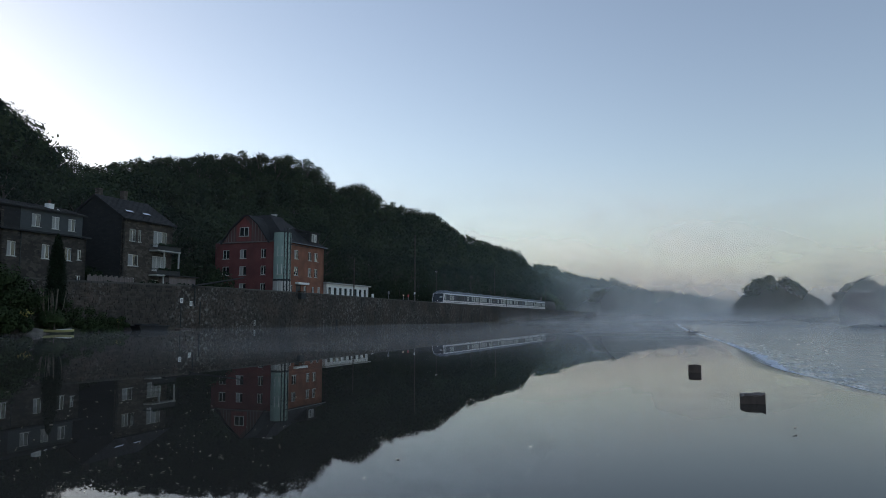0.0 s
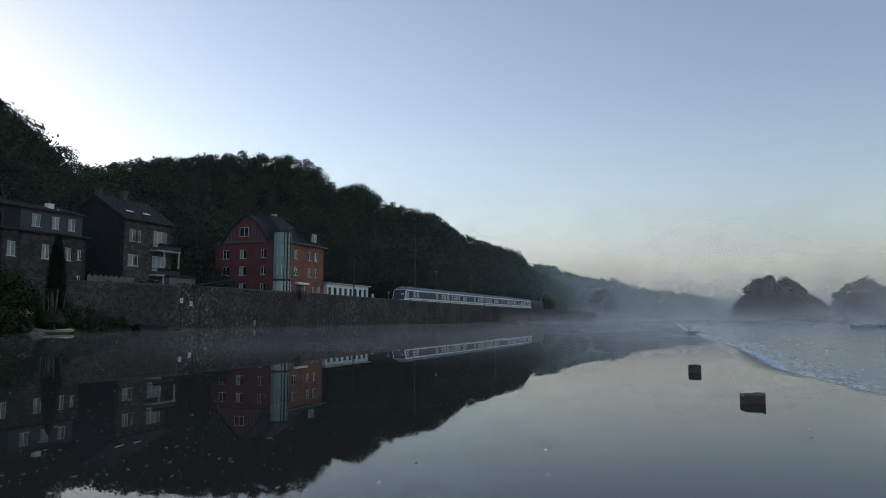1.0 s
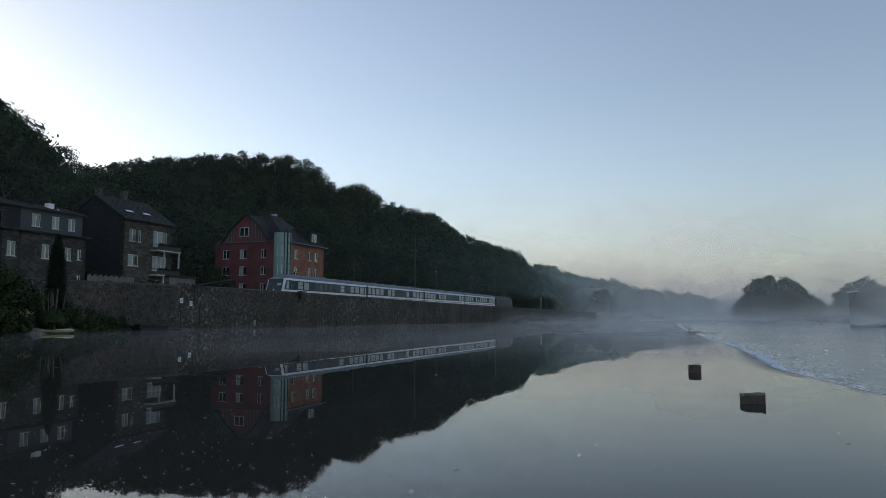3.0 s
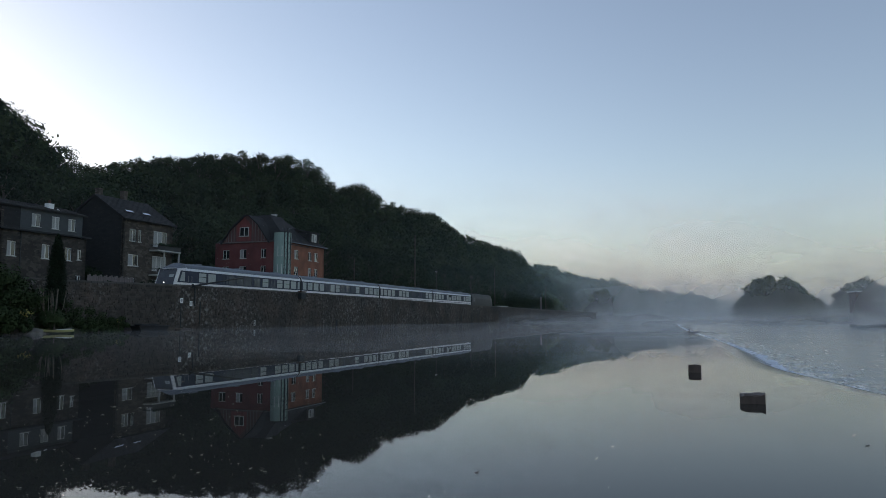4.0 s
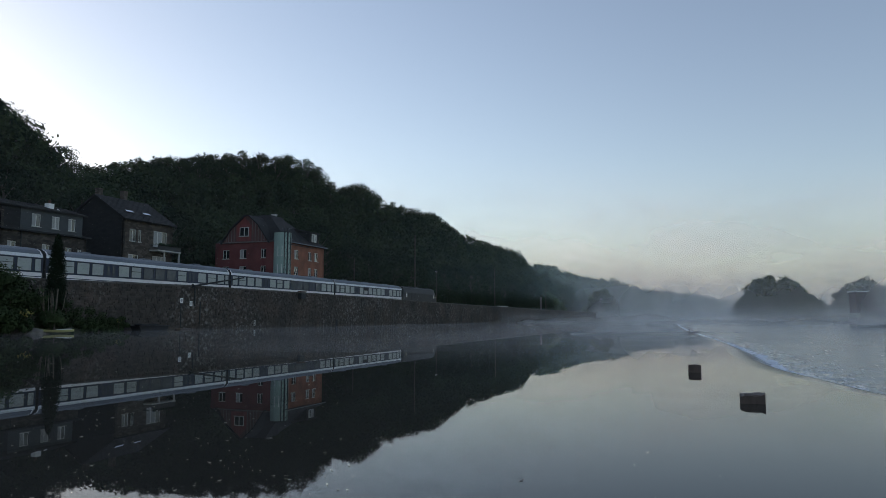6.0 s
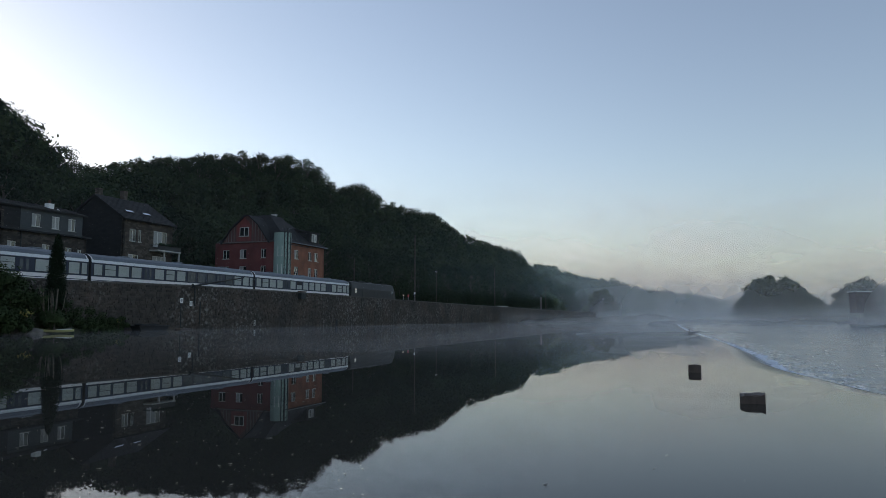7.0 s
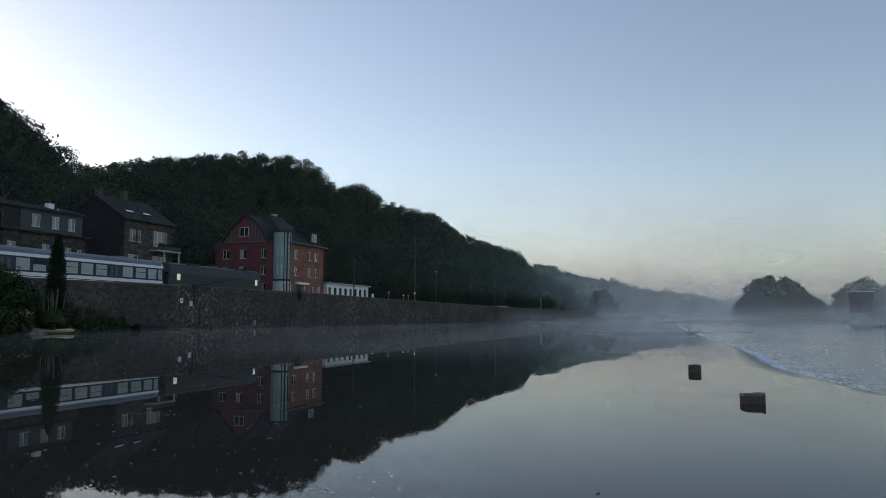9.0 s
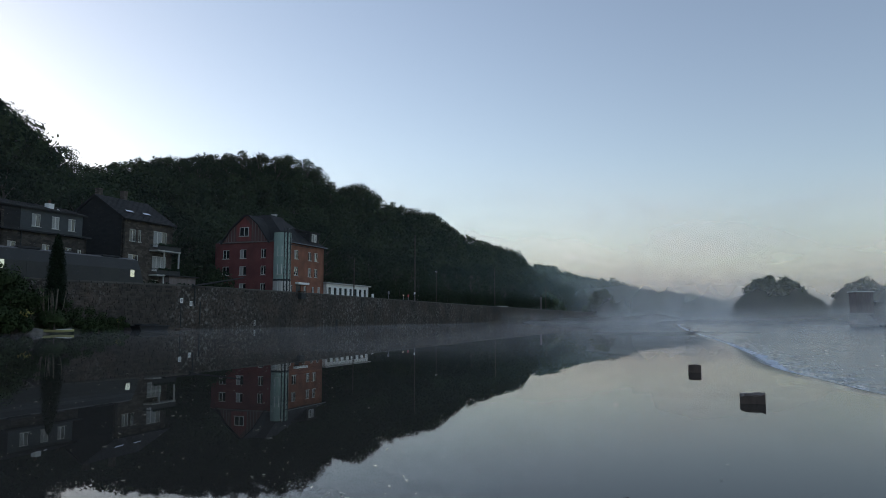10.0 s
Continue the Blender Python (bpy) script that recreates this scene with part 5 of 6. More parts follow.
DRIFT.append((mist("mist", FOG, 64, 92, 110, 3.4, 0.28, 0.1, 37, low=0.33, high=0.7, base=0.45, fade=0.3), (0.5, 0, 0)))
DRIFT.append((mist("mist", FOG, 78, 114, 116, 4.0, 0.3, 0.1, 39, low=0.33, high=0.7, base=0.45, fade=0.3), (0.6, 0, 0)))
# two more tinted sheets paint haze over the slope
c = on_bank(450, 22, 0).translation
mist("valley_haze", "faint tinted haze sheet before the wooded slope", c.x, c.y, 560, 52, 0.28, 0.03, 61, turn=69.45, low=0.1, high=0.8, base=0.5, fade=0.4, tone=(0.72, 0.92, 0.9))
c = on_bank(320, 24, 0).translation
mist("valley_haze", "faint tinted haze sheet before the wooded slope", c.x, c.y, 520, 70, 0.07, 0.03, 63, turn=69.45, low=0.1, high=0.8, base=0.6, fade=0.35, tone=(0.72, 0.92, 0.9))
# two faint sheets added only to lift the darks of slope and wall
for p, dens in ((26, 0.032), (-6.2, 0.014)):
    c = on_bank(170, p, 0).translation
    mist("valley_haze", "faint tinted sheet lifting the dark tones along the valley", c.x, c.y, 660, 60, dens, 0.02, 67, turn=69.45, low=0.0, high=0.9, base=0.8, fade=0.08, tone=(0.8, 0.92, 0.88))
DRIFT.append((mist("mist", FOG, 46, 55, 62, 1.3, 0.24, 0.2, 45, low=0.3, high=0.7, base=0.35), (0.4, 0, 0)))
for x, y, length, hgt, dens, seed in ((46, 185, 90, 4.5, 0.55, 91), (56, 128, 84, 2.2, 0.5, 93), (24, 76, 56, 0.7, 0.32, 95), (14, 52, 42, 0.66, 0.32, 97), (9, 38, 36, 0.56, 0.24, 99), (3, 30, 34, 0.5, 0.18, 101), (0, 24, 30, 0.46, 0.13, 103)):
    DRIFT.append((mist("mist", FOG, x, y, length, hgt, dens, 0.14, seed, low=0.3, high=0.7, base=0.45, fade=0.35), (0.4, 0, 0)))
for k in range(15):
    c = on_bank(75, FACE - 4.0 - 2.75 * k, 0).translation
    DRIFT.append((mist("mist", FOG, c.x, c.y, 250, 0.22 + 0.011 * k, 0.05 + 0.0035 * k, 0.22, 71 + 2 * k, turn=69.45, low=0.28, high=0.72, base=0.4, fade=0.2, stretch=4.0), (0.15, 0.35, 0)))
DRIFT.append((mist("mist", FOG, 24, 200, 330, 0.35, 0.12, 0.25, 41, turn=69.45, low=0.3, high=0.7, base=0.3, fade=0.25), (0.2, 0.3, 0)))


# ---- things in and on the river ----
def river_posts():
    for x, y, w, h, turn, label in ((4.23, 9.85, 0.30, 0.115, -19, "worn dark timber pile head standing out of the water"), (5.39, 15.36, 0.25, 0.15, -20, "smaller square timber pile head standing out of the water")):
        r = random.Random(int(x * 10))
        t = thing("mooring_pile", pose(x, y, 0, 0, 0, turn), label, "pile", "piles in the river")
        bm = bmesh.new()
        bmesh.ops.create_cube(bm, size=1.0)
        bmesh.ops.subdivide_edges(bm, edges=bm.edges[:], cuts=4, use_grid_fill=True)
        for v in bm.verts:
            v.co.x *= w
            v.co.y *= w
            v.co.z = (v.co.z + 0.5) * (h + 0.7) - 0.7
            n0 = noise.noise_vector(v.co * 9 + Vector((x, y, 0)))
            v.co += n0 * 0.014
            if v.co.z > h - 0.05:
                v.co.z += 0.03 * noise.noise((v.co.x * 7, v.co.y * 7, x)) + 0.02 * v.co.x / w
                v.co.x *= 1.03
        part("shaft", bm, M["timber"], t)
        part("pile_cap", boxes((-w * 0.36, -w * 0.36, h - 0.03, w * 0.38, w * 0.34, h + 0.006), bev=0.008), M["timber"], t, "weathered top")


def driftwood():
    t = thing("driftwood_branch", pose(18.9, 54.4, 0, 0, 0, 0) @ Matrix.Scale(0.88, 4), "dark bare driftwood branch caught on the weir", "driftwood")
    bm = bmesh.new()

    def limb(pts, r0, r1):
        for i in range(len(pts) - 1):
            u, v = i / (len(pts) - 1), (i + 1) / (len(pts) - 1)
            rod(bm, pts[i], pts[i + 1], r0 + (r1 - r0) * u, r0 + (r1 - r0) * v, n=7, cap=True)
    limb([(-0.85, 0, 0.56), (-0.45, 0, 0.57), (-0.2, 0, 0.5), (-0.05, 0, 0.42)], 0.012, 0.03)
    part("twig", bm, M["wet_wood"], t)
    bm = bmesh.new()
    limb([(-0.05, 0, 0.42), (-0.12, 0, 0.3), (-0.13, 0, 0.12), (-0.12, 0, -0.05)], 0.03, 0.06)
    limb([(-0.05, 0, 0.42), (0.05, 0, 0.38), (0.08, 0, 0.28)], 0.035, 0.02)
    part("branch", bm, M["wet_wood"], t)
    bm = bmesh.new()
    limb([(-0.2, 0, 0.03), (0.02, 0.02, 0.06), (0.25, 0, 0.08), (0.36, 0, 0.12)], 0.1, 0.06)
    limb([(0.3, 0, 0.1), (0.42, 0, 0.22), (0.48, 0, 0.14), (0.58, 0, 0.02)], 0.04, 0.05)
    part("log", bm, M["wet_wood"], t)


def flecks():
    """Leaves and twigs floating towards the weir."""
    r = random.Random(12)
    verts, faces = [], []
    for _ in range(460):
        d = 4.2 / (1 - r.random() * 0.92)
        f = r.uniform(-0.72, -0.22) if r.random() < 0.96 else r.uniform(-0.3, 0.5)
        x, y = f * d, d
        if x > 4.0:
            continue
        size = r.choice((0.002, 0.003, 0.003, 0.004, 0.005, 0.009)) * (0.7 + d * 0.085)
        an = r.uniform(-0.8, 0.8)
        b = len(verts)
        long = r.uniform(1.0, 2.6)
        for k, (u, v) in enumerate(((-1, 0), (-0.3, -0.45), (0.5, -0.4), (1, 0), (0.4, 0.5), (-0.4, 0.4))):
            u, v = u * size * long, v * size
            verts.append((x + u * math.cos(an) - v * math.sin(an), y + u * math.sin(an) + v * math.cos(an), 0.004 + (0.006 if k in (0, 3) else 0)))
        faces.append(tuple(range(b, b + 6)))
    ob = tagged(new("floating_leaves", raw("floating_leaves", verts, faces, M["fleck"])), "scattered pale leaves floating on the dark water", "leaves", kind="stuff")
    DRIFT.append((ob, (0.12, -0.13, 0)))
    # a few that can be followed singly: place at the start and drift
    for x, y, vx, vy, length in ((-0.37, 5.92, 0.154, -0.125, 0.022), (3.45, 7.1, 0.095, -0.14, 0.028), (3.7, 7.6, 0.085, -0.12, 0.02), (1.7, 11.6, 0.06, -0.2, 0.03)):
        m = bmesh.new()
        vs = [m.verts.new((u * length, v * length, z)) for u, v, z in ((-1, 0, 0.012), (-0.4, -0.4, 0.004), (0.5, -0.35, 0.004), (1, 0, 0.012), (0.4, 0.4, 0.004), (-0.4, 0.4, 0.004))]
        m.faces.new(vs)
        bmesh.ops.solidify(m, geom=m.faces[:], thickness=0.003)
        lf = tagged(part("drifting_leaf", m, M["timber"]), "small dark curled leaf drifting on the river", "leaf", "drifting leaves")
        lf.matrix_world = pose(x, y, 0.0)
        DRIFT.append((lf, (vx, vy, 0)))


# ---- the near bank at the wall's foot ----
def shrub(name, label, m, rx, ry, h, seed, material, n=34, per=70, size=0.26, stems=True):
    r = random.Random(seed)
    t = thing(name, m, label, "shrub", "bank shrubs")
    cen = []
    for k in range(n):
        a0, q = r.random() * math.tau, math.sqrt(r.random())
        z = h * (0.12 + 0.78 * r.random() * (1.1 - 0.6 * q))
        cen.append((math.cos(a0) * q * rx, math.sin(a0) * q * ry, z, h * r.uniform(0.14, 0.24)))
    V, F, N = leaf_cards(seed, cen, int(per * 1.6), size * 0.75, wide=0.26)
    part("foliage", leafy("foliage", V, F, N, material), None, t)
    bm = bmesh.new()
    for c in cen[::4]:
        rod(bm, (c[0] * 0.3, c[1] * 0.3, -0.3), c[:3], 0.05, 0.015, n=5, cap=False)
    part("stems", bm, M["bark"], t)


def near_bank():
    # a low tongue of soil and gravel before the wall
    verts, faces = [], []
    n, k = 26, 8
    for i in range(n + 1):
        s = -60 + 59.5 * i / n
        for j in range(k + 1):
            u = j / k
            wide = 5.6 * smooth01((-1.5 - s) / 9) + 0.3
            p = FACE + 0.3 - u * wide
            z = (1.5 * smooth01((-3 - s) / 8)) * (1 - u) ** 1.1 + 0.12 * noise.noise((s * 0.6, p * 0.8, 2)) - 0.42 * u ** 3
            verts.append((s, p, z))
    for i in range(n):
        for j in range(k):
            q = i * (k + 1) + j
            faces.append((q, q + 1, q + k + 2, q + k + 1))
    b = tagged(new("bank_ground", raw("bank_ground", verts, faces, M["soil"], True)), "overgrown earth bank at the foot of the wall", "bank", kind="structure")
    b.matrix_world = TRACK
    bm = bmesh.new()
    bmesh.ops.create_icosphere(bm, subdivisions=4, radius=1.0)
    for v in bm.verts:
        v.co = Vector((v.co.x * 1.5, v.co.y * 1.0, v.co.z * 0.5)) + noise.noise_vector(v.co * 2.2) * 0.14
    g = tagged(part("gravel_beach", bm, M["sand"]), "small pale gravel landing at the water's edge", "beach", kind="structure")
    g.matrix_world = on_bank(-14.2, -9.0, -0.1, 8)
    for s, p, z, rx, ry, h, seed, size in ((-21, -8.6, 0.4, 3.4, 2.2, 5.6, 1, 0.3), (-17.2, -8.3, 0.5, 2.4, 2.0, 5.5, 2, 0.3), (-14.4, -7.4, 0.8, 2.0, 1.5, 4.3, 3, 0.28), (-19.5, -10.2, 0.0, 2.8, 1.2, 2.8, 4, 0.28), (-27, -8.6, 0.4, 3.6, 2.4, 5.0, 5, 0.32), (-16, -9.6, 0.1, 1.4, 0.8, 1.5, 16, 0.22)):
        shrub("riverside_bush", "dense dark green bush on the river bank", on_bank(s, p, z), rx, ry, h, seed, M["leaf_light"], n=46, size=size)
    for s, p, z, rx, ry, h, seed in ((-10.2, -7.6, 0.3, 1.9, 1.2, 2.7, 7), (-7.6, -7.0, 0.1, 2.0, 1.0, 2.3, 8), (-5.0, -6.4, 0.0, 1.6, 0.8, 1.7, 9), (-2.6, -5.9, -0.05, 1.0, 0.6, 1.5, 10), (-9.4, -8.5, -0.1, 1.7, 0.7, 1.0, 11), (-6.0, -7.6, -0.1, 1.6, 0.6, 0.8, 12)):
        shrub("riverside_shrub", "low leafy shrub at the foot of the stone wall", on_bank(s, p, z), rx, ry, h, seed, M["leaf_light"], n=30, per=60, size=0.2)
    for s, p, z, rx, n0 in ((-15.2, -9.9, 1.5, 0.4, 30), (-3.3, -6.5, 0.9, 0.25, 9)):
        f = thing("flowering_plant", on_bank(s, p, 0), "plant with yellow flower heads", "plant", "bank flowers")
        V, F, N = leaf_cards(int(n0), [(0, 0, z, rx)], n0, 0.14)
        part("flowers", leafy("flowers", V, F, N, M["yellow"]), None, f)
        part("stem", made(rod, (0, 0, -0.3), (0, 0, z), 0.03, n=5), M["bark"], f)
    # column cypress
    c = thing("cypress_tree", on_bank(-10.4, -7.0, 0.6), "slender dark column cypress beside the wall", "tree")
    r = random.Random(4)
    cen = []
    for k in range(60):
        f = k / 59
        z = 0.5 + 6.7 * f
        w = 0.76 * (1 - f ** 2.6) ** 0.8 * min(1, 0.65 + f * 2) + 0.05
        a0 = k * 2.4
        cen.append((math.cos(a0) * w * 0.55, math.sin(a0) * w * 0.55, z, w * 0.5 + 0.04))
    V, F, N = leaf_cards(4, cen, 300, 0.17, squash=1.5, wide=0.14)
    part("foliage", leafy("foliage", V, F, N, M["conifer"]), None, c)
    part("trunk", made(rod, (0, 0, -0.4), (0, 0, 6.4), 0.14, 0.03, n=7), M["bark"], c)
    # pampas grass
    g = thing("pampas_grass", on_bank(-12.0, -8.5, 0.5), "clump of pampas grass with tall dry plumes", "grass clump")
    r = random.Random(9)
    for k in range(16):
        x, y = r.uniform(-0.95, 0.95), r.uniform(-0.4, 0.4)
        top = r.uniform(2.5, 3.2)
        bm = bmesh.new()
        tip = (x * 1.25, y * 1.2, top)
        mid = (x * 1.05, y, top - r.uniform(1.0, 1.5))
        rod(bm, (x * 0.3, y * 0.3, 0), mid, 0.02, 0.025, n=5)
        rod(bm, mid, tip, 0.035, 0.01, n=6)
        part("plume", bm, M["reed"], g)
    V, F, N = leaf_cards(9, [(0, 0, 0.7, 0.9), (0.4, 0, 0.6, 0.7), (-0.4, 0, 0.6, 0.7)], 240, 0.75, squash=0.8, wide=0.05)
    part("blades", leafy("blades", V, F, N, M["leaf_light"]), None, g)
    # yellow boat pulled up
    b = thing("rowing_boat", on_bank(-12.5, -9.9, 0.08, -14) @ Matrix.Diagonal((0.7, 0.66, 0.5, 1)), "small yellow and white boat pulled up on the bank", "boat")
    L = 3.4

    def hull(bm, w, z0, z1, x0=-1.7, x1=1.7):
        rings = []
        for i in range(13):
            u = i / 12
            x = x0 + (x1 - x0) * u
            ww = w * max(0.02, math.sin(math.pi * (0.12 + 0.88 * u) ** 0.75)) ** 0.7 if u < 1 else 0.02
            lift = 0.14 * (2 * u - 1) ** 2
            rings.append([bm.verts.new(q) for q in ((x, -ww, z1 + lift), (x, -ww * 0.75, z0 + lift + 0.06), (x, 0, z0 + lift * 0.7), (x, ww * 0.75, z0 + lift + 0.06), (x, ww, z1 + lift))])
        for r0, r1 in zip(rings, rings[1:]):
            for i in range(4):
                bm.faces.new((r0[i], r1[i], r1[i + 1], r0[i + 1]))
        bmesh.ops.recalc_face_normals(bm, faces=bm.faces[:])
        bmesh.ops.solidify(bm, geom=bm.faces[:], thickness=0.025)
    part("hull", made(hull, 0.62, 0.0, 0.36), M["boat_yellow"], b, "yellow hull")
    part("deck", boxes((-0.15, -0.36, 0.40, 0.75, 0.36, 0.50), (0.7, -0.30, 0.42, 1.35, 0.30, 0.56), bev=0.05), M["white"], b, "white foredeck")
    part("thwart", boxes((-1.0, -0.5, 0.28, -0.75, 0.5, 0.32)), M["timber"], b)
    post = thing("mooring_post", on_bank(-12.0, -8.9, 0.1), "thin weathered mooring post", "post")
    part("shaft", made(rod, (0, 0, -0.3), (0, 0, 1.0), 0.06, 0.05, n=7), M["grey_wood"], post)
    # dark punt moored at the wall
    p0 = thing("moored_punt", on_bank(1.0, -6.0, 0, 0), "dark flat-bottomed punt moored at the wall", "boat")
    bm = bmesh.new()
    prism(bm, [(-1.9, 0.42), (-1.5, -0.15), (1.6, -0.15), (1.95, 0.42)], -0.55, 0.55, axis="y")
    part("hull", bm, M["rubber"], p0)
    part("gunwale", boxes((-1.95, -0.62, 0.40, 2.0, -0.52, 0.48), (-1.95, 0.52, 0.40, 2.0, 0.62, 0.48), bev=0.01), M["dark_metal"], p0)
    part("tarpaulin", boxes((-1.5, -0.5, 0.43, 0.7, 0.5, 0.62), bev=0.08), M["rubber"], p0, "black tarpaulin")
    p1 = thing("moored_punt", on_bank(5.2, -6.3, 0, 0), "small dark float moored by the sign", "boat")
    part("hull", boxes((-0.8, -0.4, -0.15, 0.8, 0.4, 0.14), bev=0.06), M["timber"], p1)


def sign(s, p, z, label, base, w=0.5, hgt=0.5):
    t = thing("river_sign", on_bank(s, p, 0, 8), label, "sign", "river signs")
    part("post", made(rod, (0, 0.03, base), (0, 0.03, z + hgt / 2), 0.045, n=8), M["dark_metal"], t)
    bd = part("board", boxes((-w / 2, -0.02, z - hgt / 2, w / 2, 0.0, z + hgt / 2), bev=0.006), M["white"], t, "white square board")
    for k in range(3):
        part("bar", boxes((-w * 0.34, -0.026, z - 0.13 + k * 0.11, w * (0.34 - 0.08 * (k == 0)), -0.021, z - 0.08 + k * 0.11)), M["metal"], bd, "grey bar")


def wall_fittings():
    sign(4.75, -6.4, 2.9, "white river sign on a dark post in the water", -1.2)
    sign(7.8, -5.0, 2.66, "white sign board fixed to the stone wall", 2.2)
    for s, z0, z1 in ((9.5, 0.5, 2.9), (8.6, 2.4, 4.4)):
        t = thing("drain_pipe", on_bank(s, FACE - 0.1, 0), "dark drain pipe down the stone wall", "pipe", "wall pipes")
        part("tube", made(rod, (0, 0, z0), (0, 0, z1), 0.07, n=8), M["dark_metal"], t)
        part("bracket", boxes((-0.1, -0.02, z1 - 0.3, 0.1, 0.14, z1 - 0.24)), M["rust"], t)
    b = thing("boom_crane", on_bank(8.3, -4.75, 0), "thin dark boom reaching out over the wall top", "boom")
    part("mast", made(rod, (0, 0, 4.3), (0, 0, 4.75), 0.12, n=8), M["dark_metal"], b)
    part("arm", made(rod, (-0.2, -0.25, 4.52), (8.4, -0.25, 5.85), 0.1, 0.07, n=8), M["rubber"], b)
    c = thing("wall_cabinet", on_bank(29.3, FACE - 0.35, 0), "dark steel cabinet hung on the wall top", "cabinet")
    part("body", boxes((-0.55, -0.25, 3.7, 0.55, 0.28, 4.45), bev=0.03), M["dark_metal"], c)
    part("hood", boxes((-0.65, -0.3, 4.62, 0.65, 0.3, 4.72), bev=0.02), M["rust"], c)
    for x in (-0.5, 0.5):
        part("strut", boxes((x - 0.03, -0.03, 4.4, x + 0.03, 0.03, 4.65)), M["dark_metal"], c)
    for s, z, w, h in ((39.3, 0.5, 0.5, 0.9), (95, 1.05, 0.5, 1.6), (52, 0.35, 0.4, 0.4), (112, 0.6, 0.7, 0.6), (128, 0.5, 0.7, 0.5), (150, 0.5, 0.7, 0.6)):
        t = thing("outfall", on_bank(s, FACE - 0.02, 0), "dark outfall opening in the stone wall", "outfall", "wall outfalls")
        part("frame", boxes((-w / 2 - 0.1, -0.1, z + h / 2, w / 2 + 0.1, 0.1, z + h / 2 + 0.12), (-w / 2 - 0.1, -0.1, z - h / 2, -w / 2, 0.1, z + h / 2), (w / 2, -0.1, z - h / 2, w / 2 + 0.1, 0.1, z + h / 2)), M["coping"], t)
        # black plate in place of the darkness inside the pipe hole
        part("flap", boxes((-w / 2, -0.06, z - h / 2, w / 2, 0.0, z + h / 2)), M["rubber"], t, "black plate standing for the dark hole")
    # pale worn paint on the stones: a ragged patch, built as a banded plate
    t = thing("water_gauge", on_bank(19.4, FACE - 0.03, 0), "worn white painted patch on the wall", "gauge")
    part("scale", boxes((-0.13, -0.02, 0.2, 0.13, 0.03, 0.95)), M["grey_render"], t)
    for k in range(5):
        part("mark", boxes((-0.14, -0.026, 0.2 + k * 0.18, 0.02, -0.021, 0.26 + k * 0.18)), M["rubber"], t)


def pole(name, s, p, z0, z1, r0, label, arm=0.0, m="grey_wood"):
    t = thing(name, on_bank(s, p, 0), label, "pole", "line-side poles")
    part("shaft", made(rod, (0, 0, z0), (0, 0, z1), r0, r0 * 0.6, n=8), M[m], t)
    if arm:
        part("cross_arm", boxes((-arm, -0.05, z1 - 0.6, arm, 0.05, z1 - 0.48), bev=0.01), M[m], t)
        for x in (-arm * 0.85, arm * 0.85):
            part("insulator", made(rod, (x, 0, z1 - 0.48), (x, 0, z1 - 0.28), 0.05, n=6), M["white"], t)


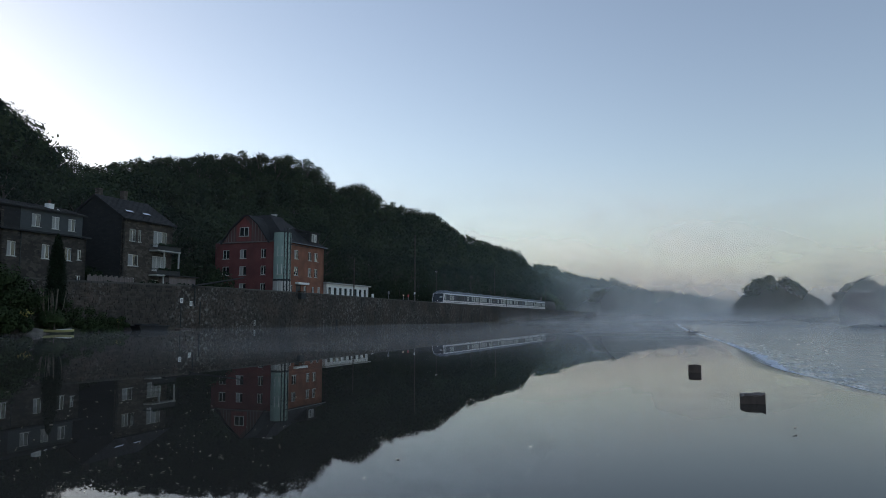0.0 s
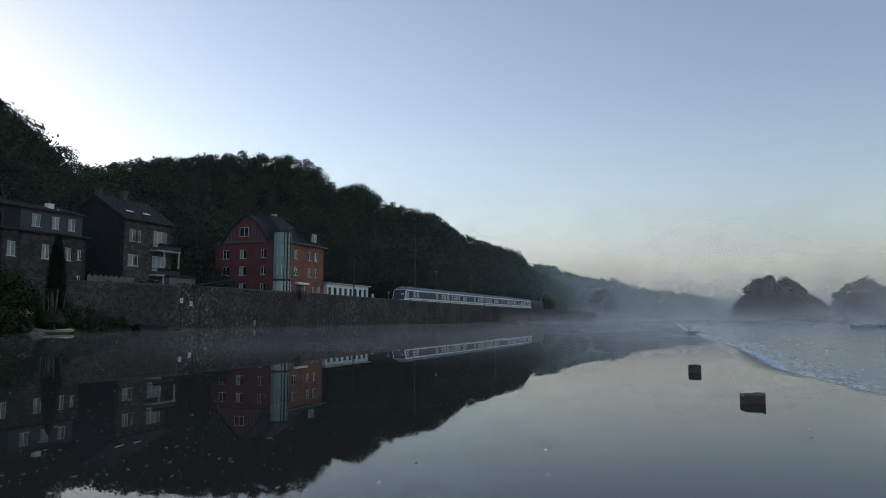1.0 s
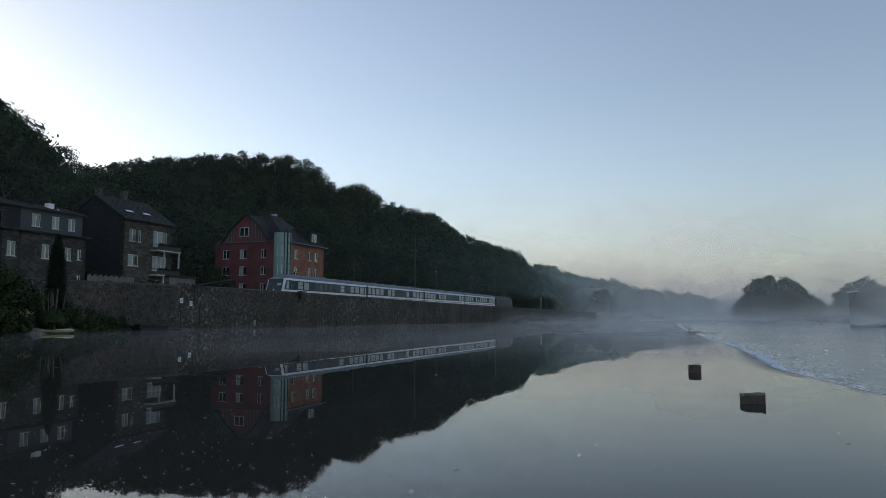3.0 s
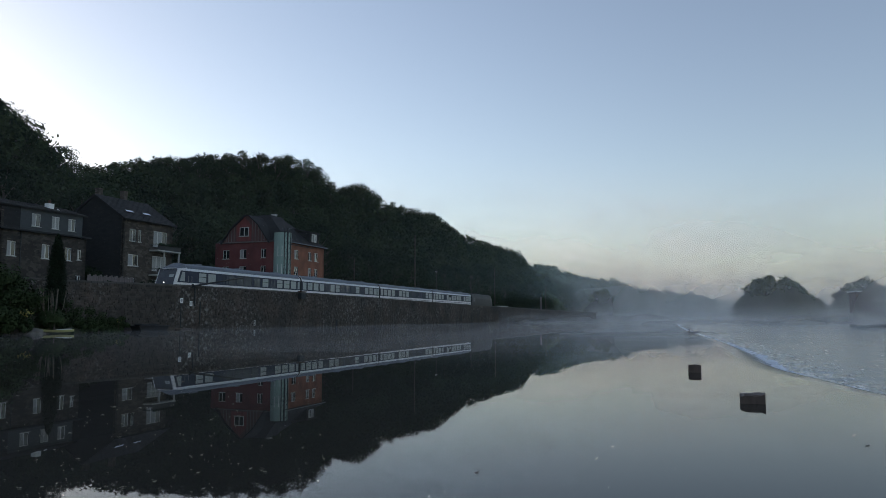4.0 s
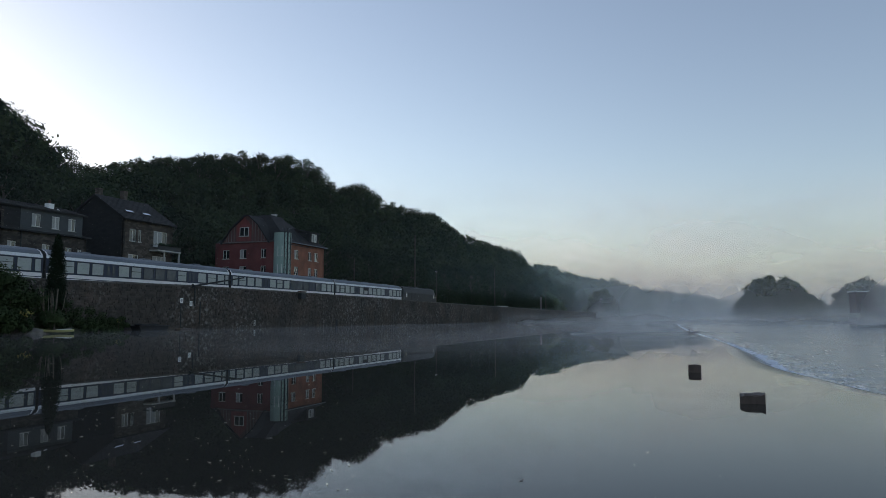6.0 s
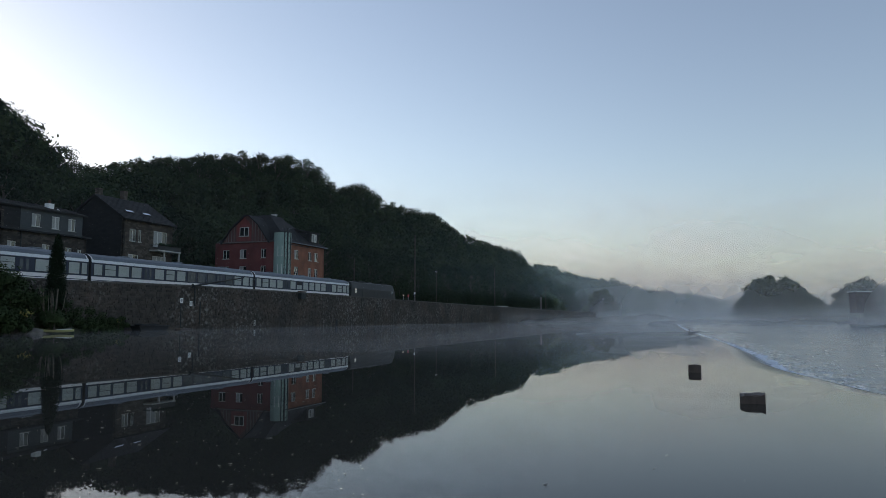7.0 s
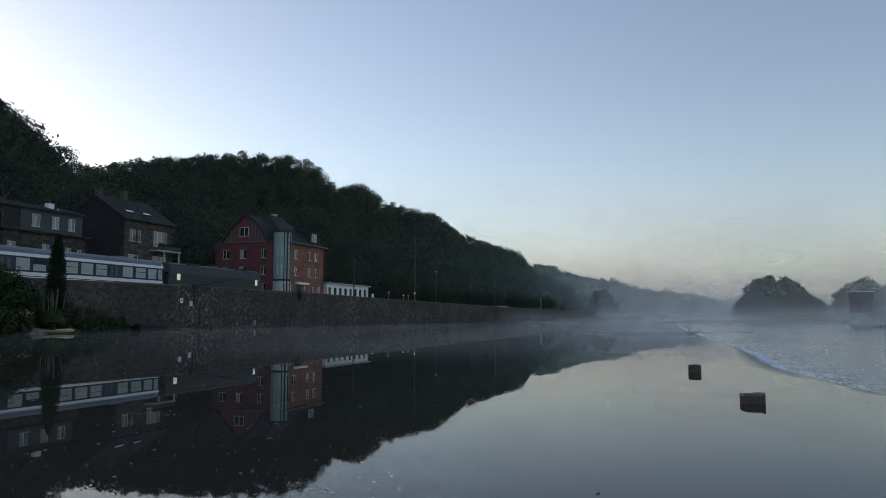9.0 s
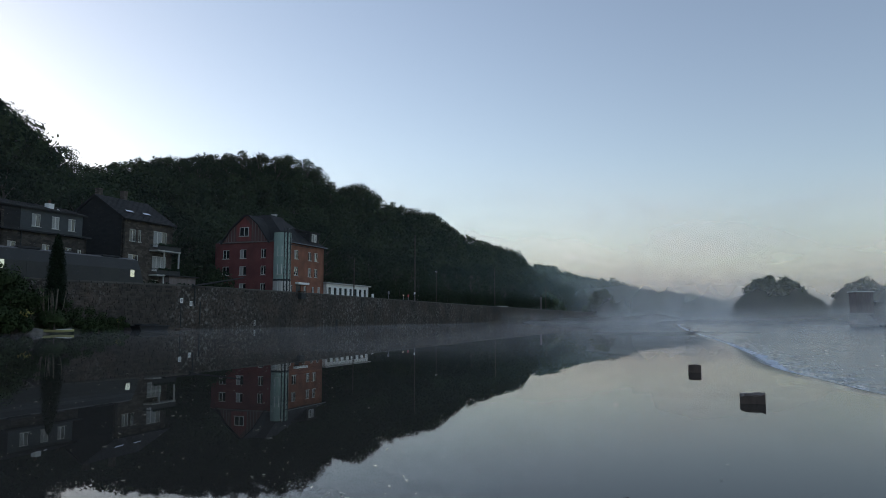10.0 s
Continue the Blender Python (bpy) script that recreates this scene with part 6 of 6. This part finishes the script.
def lineside():
    for s, p, z1, r0, arm in ((64.3, 5.6, 12.2, 0.13, 0), (95.4, 6.5, 20.0, 0.2, 0.0), (108.6, 6.4, 12.8, 0.12, 0.5), (159, 6.4, 16.8, 0.17, 0.0), (232, 6.4, 14, 0.15, 0.5)):
        pole("line_pole", s, p, 3.0, z1, r0, "slim weathered line-side pole against the wood", arm, "bark")
    # lattice mast by the stair tower
    t = thing("lattice_mast", on_bank(39.4, 3.9, 0), "grey steel lattice mast beside the track", "mast")
    for x in (-0.38, 0.38):
        for y in (-0.3, 0.3):
            part("leg", boxes((x - 0.05, y - 0.05, 3.0, x + 0.05, y + 0.05, 14.8)), M["dark_metal"], t)
    for k in range(14):
        z = 3.2 + k * 0.82
        for y in (-0.3, 0.3):
            sgn = 1 if k % 2 else -1
            part("brace", made(rod, (-0.38 * sgn, y, z), (0.38 * sgn, y, z + 0.8), 0.03, n=4), M["dark_metal"], t)
    part("bracket_arm", made(rod, (0, 0, 12.4), (6.5, -0.6, 12.2), 0.05, n=6), M["dark_metal"], t)
    part("lamp_arm", made(rod, (0, 0, 14.6), (0.9, -0.2, 14.9), 0.04, n=6), M["metal"], t)
    for s, z, m, label in ((78, 6.3, "metal", "small line-side signal on a post"), (88, 5.95, "red_paint", "small red line-side board on a post"), (91.5, 6.6, "white", "small white line-side board on a post")):
        t = thing("trackside_signal", on_bank(s, 4.9, 0), label, "signal", "line-side signals")
        part("post", made(rod, (0, 0, 3.0), (0, 0, z), 0.05, n=6), M["metal"], t)
        part("head", boxes((-0.28, -0.08, z - 0.25, 0.28, 0.08, z + 0.25), bev=0.04), M[m], t)
    t = thing("street_light", on_bank(91.5, 7.6, 0), "small lit lamp on a post by the road", "lamp")
    part("post", made(rod, (0, 0, 3.0), (0, 0, 6.1), 0.05, n=6), M["metal"], t)
    part("lantern", made(rod, (0, 0, 6.05), (0, 0, 6.35), 0.12, 0.16, n=8), M["taillight"], t, "lit lantern")
    # pale barrier and posts far down the line
    t = thing("guard_rail", on_bank(161, 4.4, 0), "pale guard rail beside the track", "barrier")
    part("beam", boxes((-6, -0.05, 4.5, 6, 0.05, 4.9), bev=0.02), M["grey_render"], t)
    for x in (-5.5, -1.8, 1.8, 5.5):
        part("post", boxes((x - 0.06, 0.05, 3.0, x + 0.06, 0.17, 4.7)), M["metal"], t)
    # square shaft with a cap, standing in for a ragged white post
    t = thing("relay_cabin", on_bank(230, 8.0, 0), "narrow pale capped post at the wood's edge", "building")
    part("body", boxes((-0.3, -0.3, 3.0, 0.3, 0.3, 9.6), bev=0.05), M["grey_wood"], t)
    part("roof", boxes((-0.55, -0.55, 9.6, 0.55, 0.55, 9.8), bev=0.04), M["roof"], t)
    # low garage and garden fence between the houses
    t = thing("garage", on_bank(28.6, 16.5, 0), "low grey rendered garage beside the stone house", "garage")
    part("wall", boxes((0, 0, 3.4, 5.6, 5, 7.1)), M["grey_wood"], t)
    part("roof", boxes((-0.3, -0.3, 7.1, 5.9, 5.2, 7.3), bev=0.03), M["roof"], t)
    t = thing("garden_fence", on_bank(12.6, 14.6, 0), "weathered board fence above the track", "fence")
    for k in range(26):
        part("board", boxes((k * 0.28, 0, 3.8, k * 0.28 + 0.25, 0.04, 6.4 + 0.12 * math.sin(k * 2.1))), M["grey_wood"], t)
    part("rail", boxes((0, 0.05, 5.9, 7.3, 0.12, 6.0)), M["grey_wood"], t)
    shrub("trackside_hedge", "low dark hedge along the far side of the track", on_bank(19, 7.6, 3.0), 15, 0.9, 2.9, 41, M["leaf"], n=120, per=60, size=0.3)
    for s, p, rx, ry, h, seed in ((37.5, 15, 2.2, 2.0, 5.0, 21), (36.5, 21, 2.6, 2.4, 7.0, 22), (29, 22, 3, 3, 7, 23), (18, 20, 1.6, 1.6, 4.5, 24), (64, 15, 3, 2.5, 6, 25), (82, 12, 5, 3, 6, 26), (98, 12, 6, 3, 7, 27), (115, 12, 6, 3, 6, 28), (134, 13, 7, 3, 7, 29), (156, 13, 7, 3, 7, 30), (180, 13, 8, 3, 8, 31), (206, 13, 8, 3, 8, 32), (235, 14, 9, 3, 8, 33), (265, 14, 9, 3, 8, 34)):
        shrub("lineside_bush", "dark overgrown bush behind the railway", on_bank(s, p, land(s, p) - 0.3), rx, ry, h, seed, M["leaf"], n=46, per=60, size=0.42)


def far_masts():
    t = thing("radio_mast", pose(111, 655, 36), "thin radio mast on the far hilltop", "mast")
    part("shaft", made(rod, (0, 0, -4), (0, 0, 15), 0.3, 0.15, n=6), M["dark_metal"], t)
    part("platform", boxes((-1, -1, 4.5, 1, 1, 5.5)), M["metal"], t)
    t = thing("power_pylon", pose(398, 1150, 30), "faint lattice power pylon in the haze", "pylon")
    bm = bmesh.new()
    for x in (-3, 3):
        for y in (-3, 3):
            rod(bm, (x, y, -2), (x * 0.15, y * 0.15, 30), 0.35, 0.2, n=4)
    part("tower", bm, M["metal"], t)
    for z, w in ((16, 9), (21, 7.5), (26, 5.5)):
        part("cross_arm", boxes((-w, -0.3, z, w, 0.3, z + 0.6)), M["metal"], t)


river_posts()
driftwood()
flecks()
near_bank()
wall_fittings()
lineside()
far_masts()

# trees on the bank beyond the wall's end, half lost in the mist
for x, y, k, turn, f in ((96, 430, 0, 30, 1.15), (56, 385, 2, 100, 0.95), (63, 400, 1, 160, 0.95), (108, 470, 2, 220, 1.0), (150, 520, 1, 10, 0.7)):
    plant_tree(BROAD[k], pose(x, y, 0.2, 0, 0, turn) @ Matrix.Scale(f, 4), "broad tree at the water's edge, dim in the mist", "bank trees")


# ---- the wall's stones: the nearest singly, the rest joined ----
def wall_stones():
    """Uneven courses of rough stones; each stone keeps its own length, height and depth."""
    r = random.Random(8)
    shapes = []
    for k in range(10):
        w, v = 0.2 + 0.05 * k, []
        b, f = add_block([], [], 0, 0, 0, w, 0.22, 1.0, 0.022)
        for x, y, z in b:
            v.append((x + r.uniform(-0.025, 0.025), y + r.uniform(-0.012, 0.02), z + r.uniform(-0.1, 0.1)))
        shapes.append((w, raw("stone", v, f, M["stone_piece"])))
    heights = [r.uniform(0.6, 1.4) for _ in range(20)]
    total = sum(heights)
    verts, faces = [], []
    single = 0
    z_rel = 0.0
    for row, hr in enumerate(heights):
        s = -14.0 + r.random()
        while s < 329:
            k = r.randrange(10)
            w = shapes[k][0] * (1.0 if s < 60 else 1.5 if s < 140 else 2.4)
            full = wall_top(s) - 0.18 + 0.25
            z, h = -0.25 + full * z_rel / total + r.uniform(-0.02, 0.02), full * hr / total - 0.004
            out = FACE + r.uniform(-0.05, 0.06)
            if -1.5 < s < 5.6 and row > 1 and single < 300:
                o = part("stone", shapes[k][1], None, quay)
                o.matrix_local = pose(s, out, z) @ Matrix.Diagonal((1, 1, h, 1))
                single += 1
            else:
                b = len(verts)
                verts, faces = add_block(verts, faces, s, out, z, s + w - 0.004, FACE + 0.2, z + h, 0.022)
                for q in range(b, len(verts)):
                    x, y, zz = verts[q]
                    verts[q] = (x + r.uniform(-0.05, 0.05), y + r.uniform(-0.015, 0.02), zz + r.uniform(-0.05, 0.05))
            s += w
        z_rel += hr
    tagged(part("stone_courses", raw("stone_courses", verts, faces, M["stone"]), None, quay, "weathered quarry-stone courses"), kind="stuff")


wall_stones()


# ---- what moves: the train, the drifting mist and leaves ----
def motions():
    for car, back in TRAIN:
        walk(car, [(t, on_bank(SPEED * (4.5 - t) + back, 1.4, RAIL)) for t in (0, 2.5, 5, 7.5, 10)])
    for ob, v in DRIFT:
        m = ob.matrix_world.copy()
        walk(ob, [(t, Matrix.Translation(Vector(v) * t) @ m) for t in (0, 5, 10)])


motions()
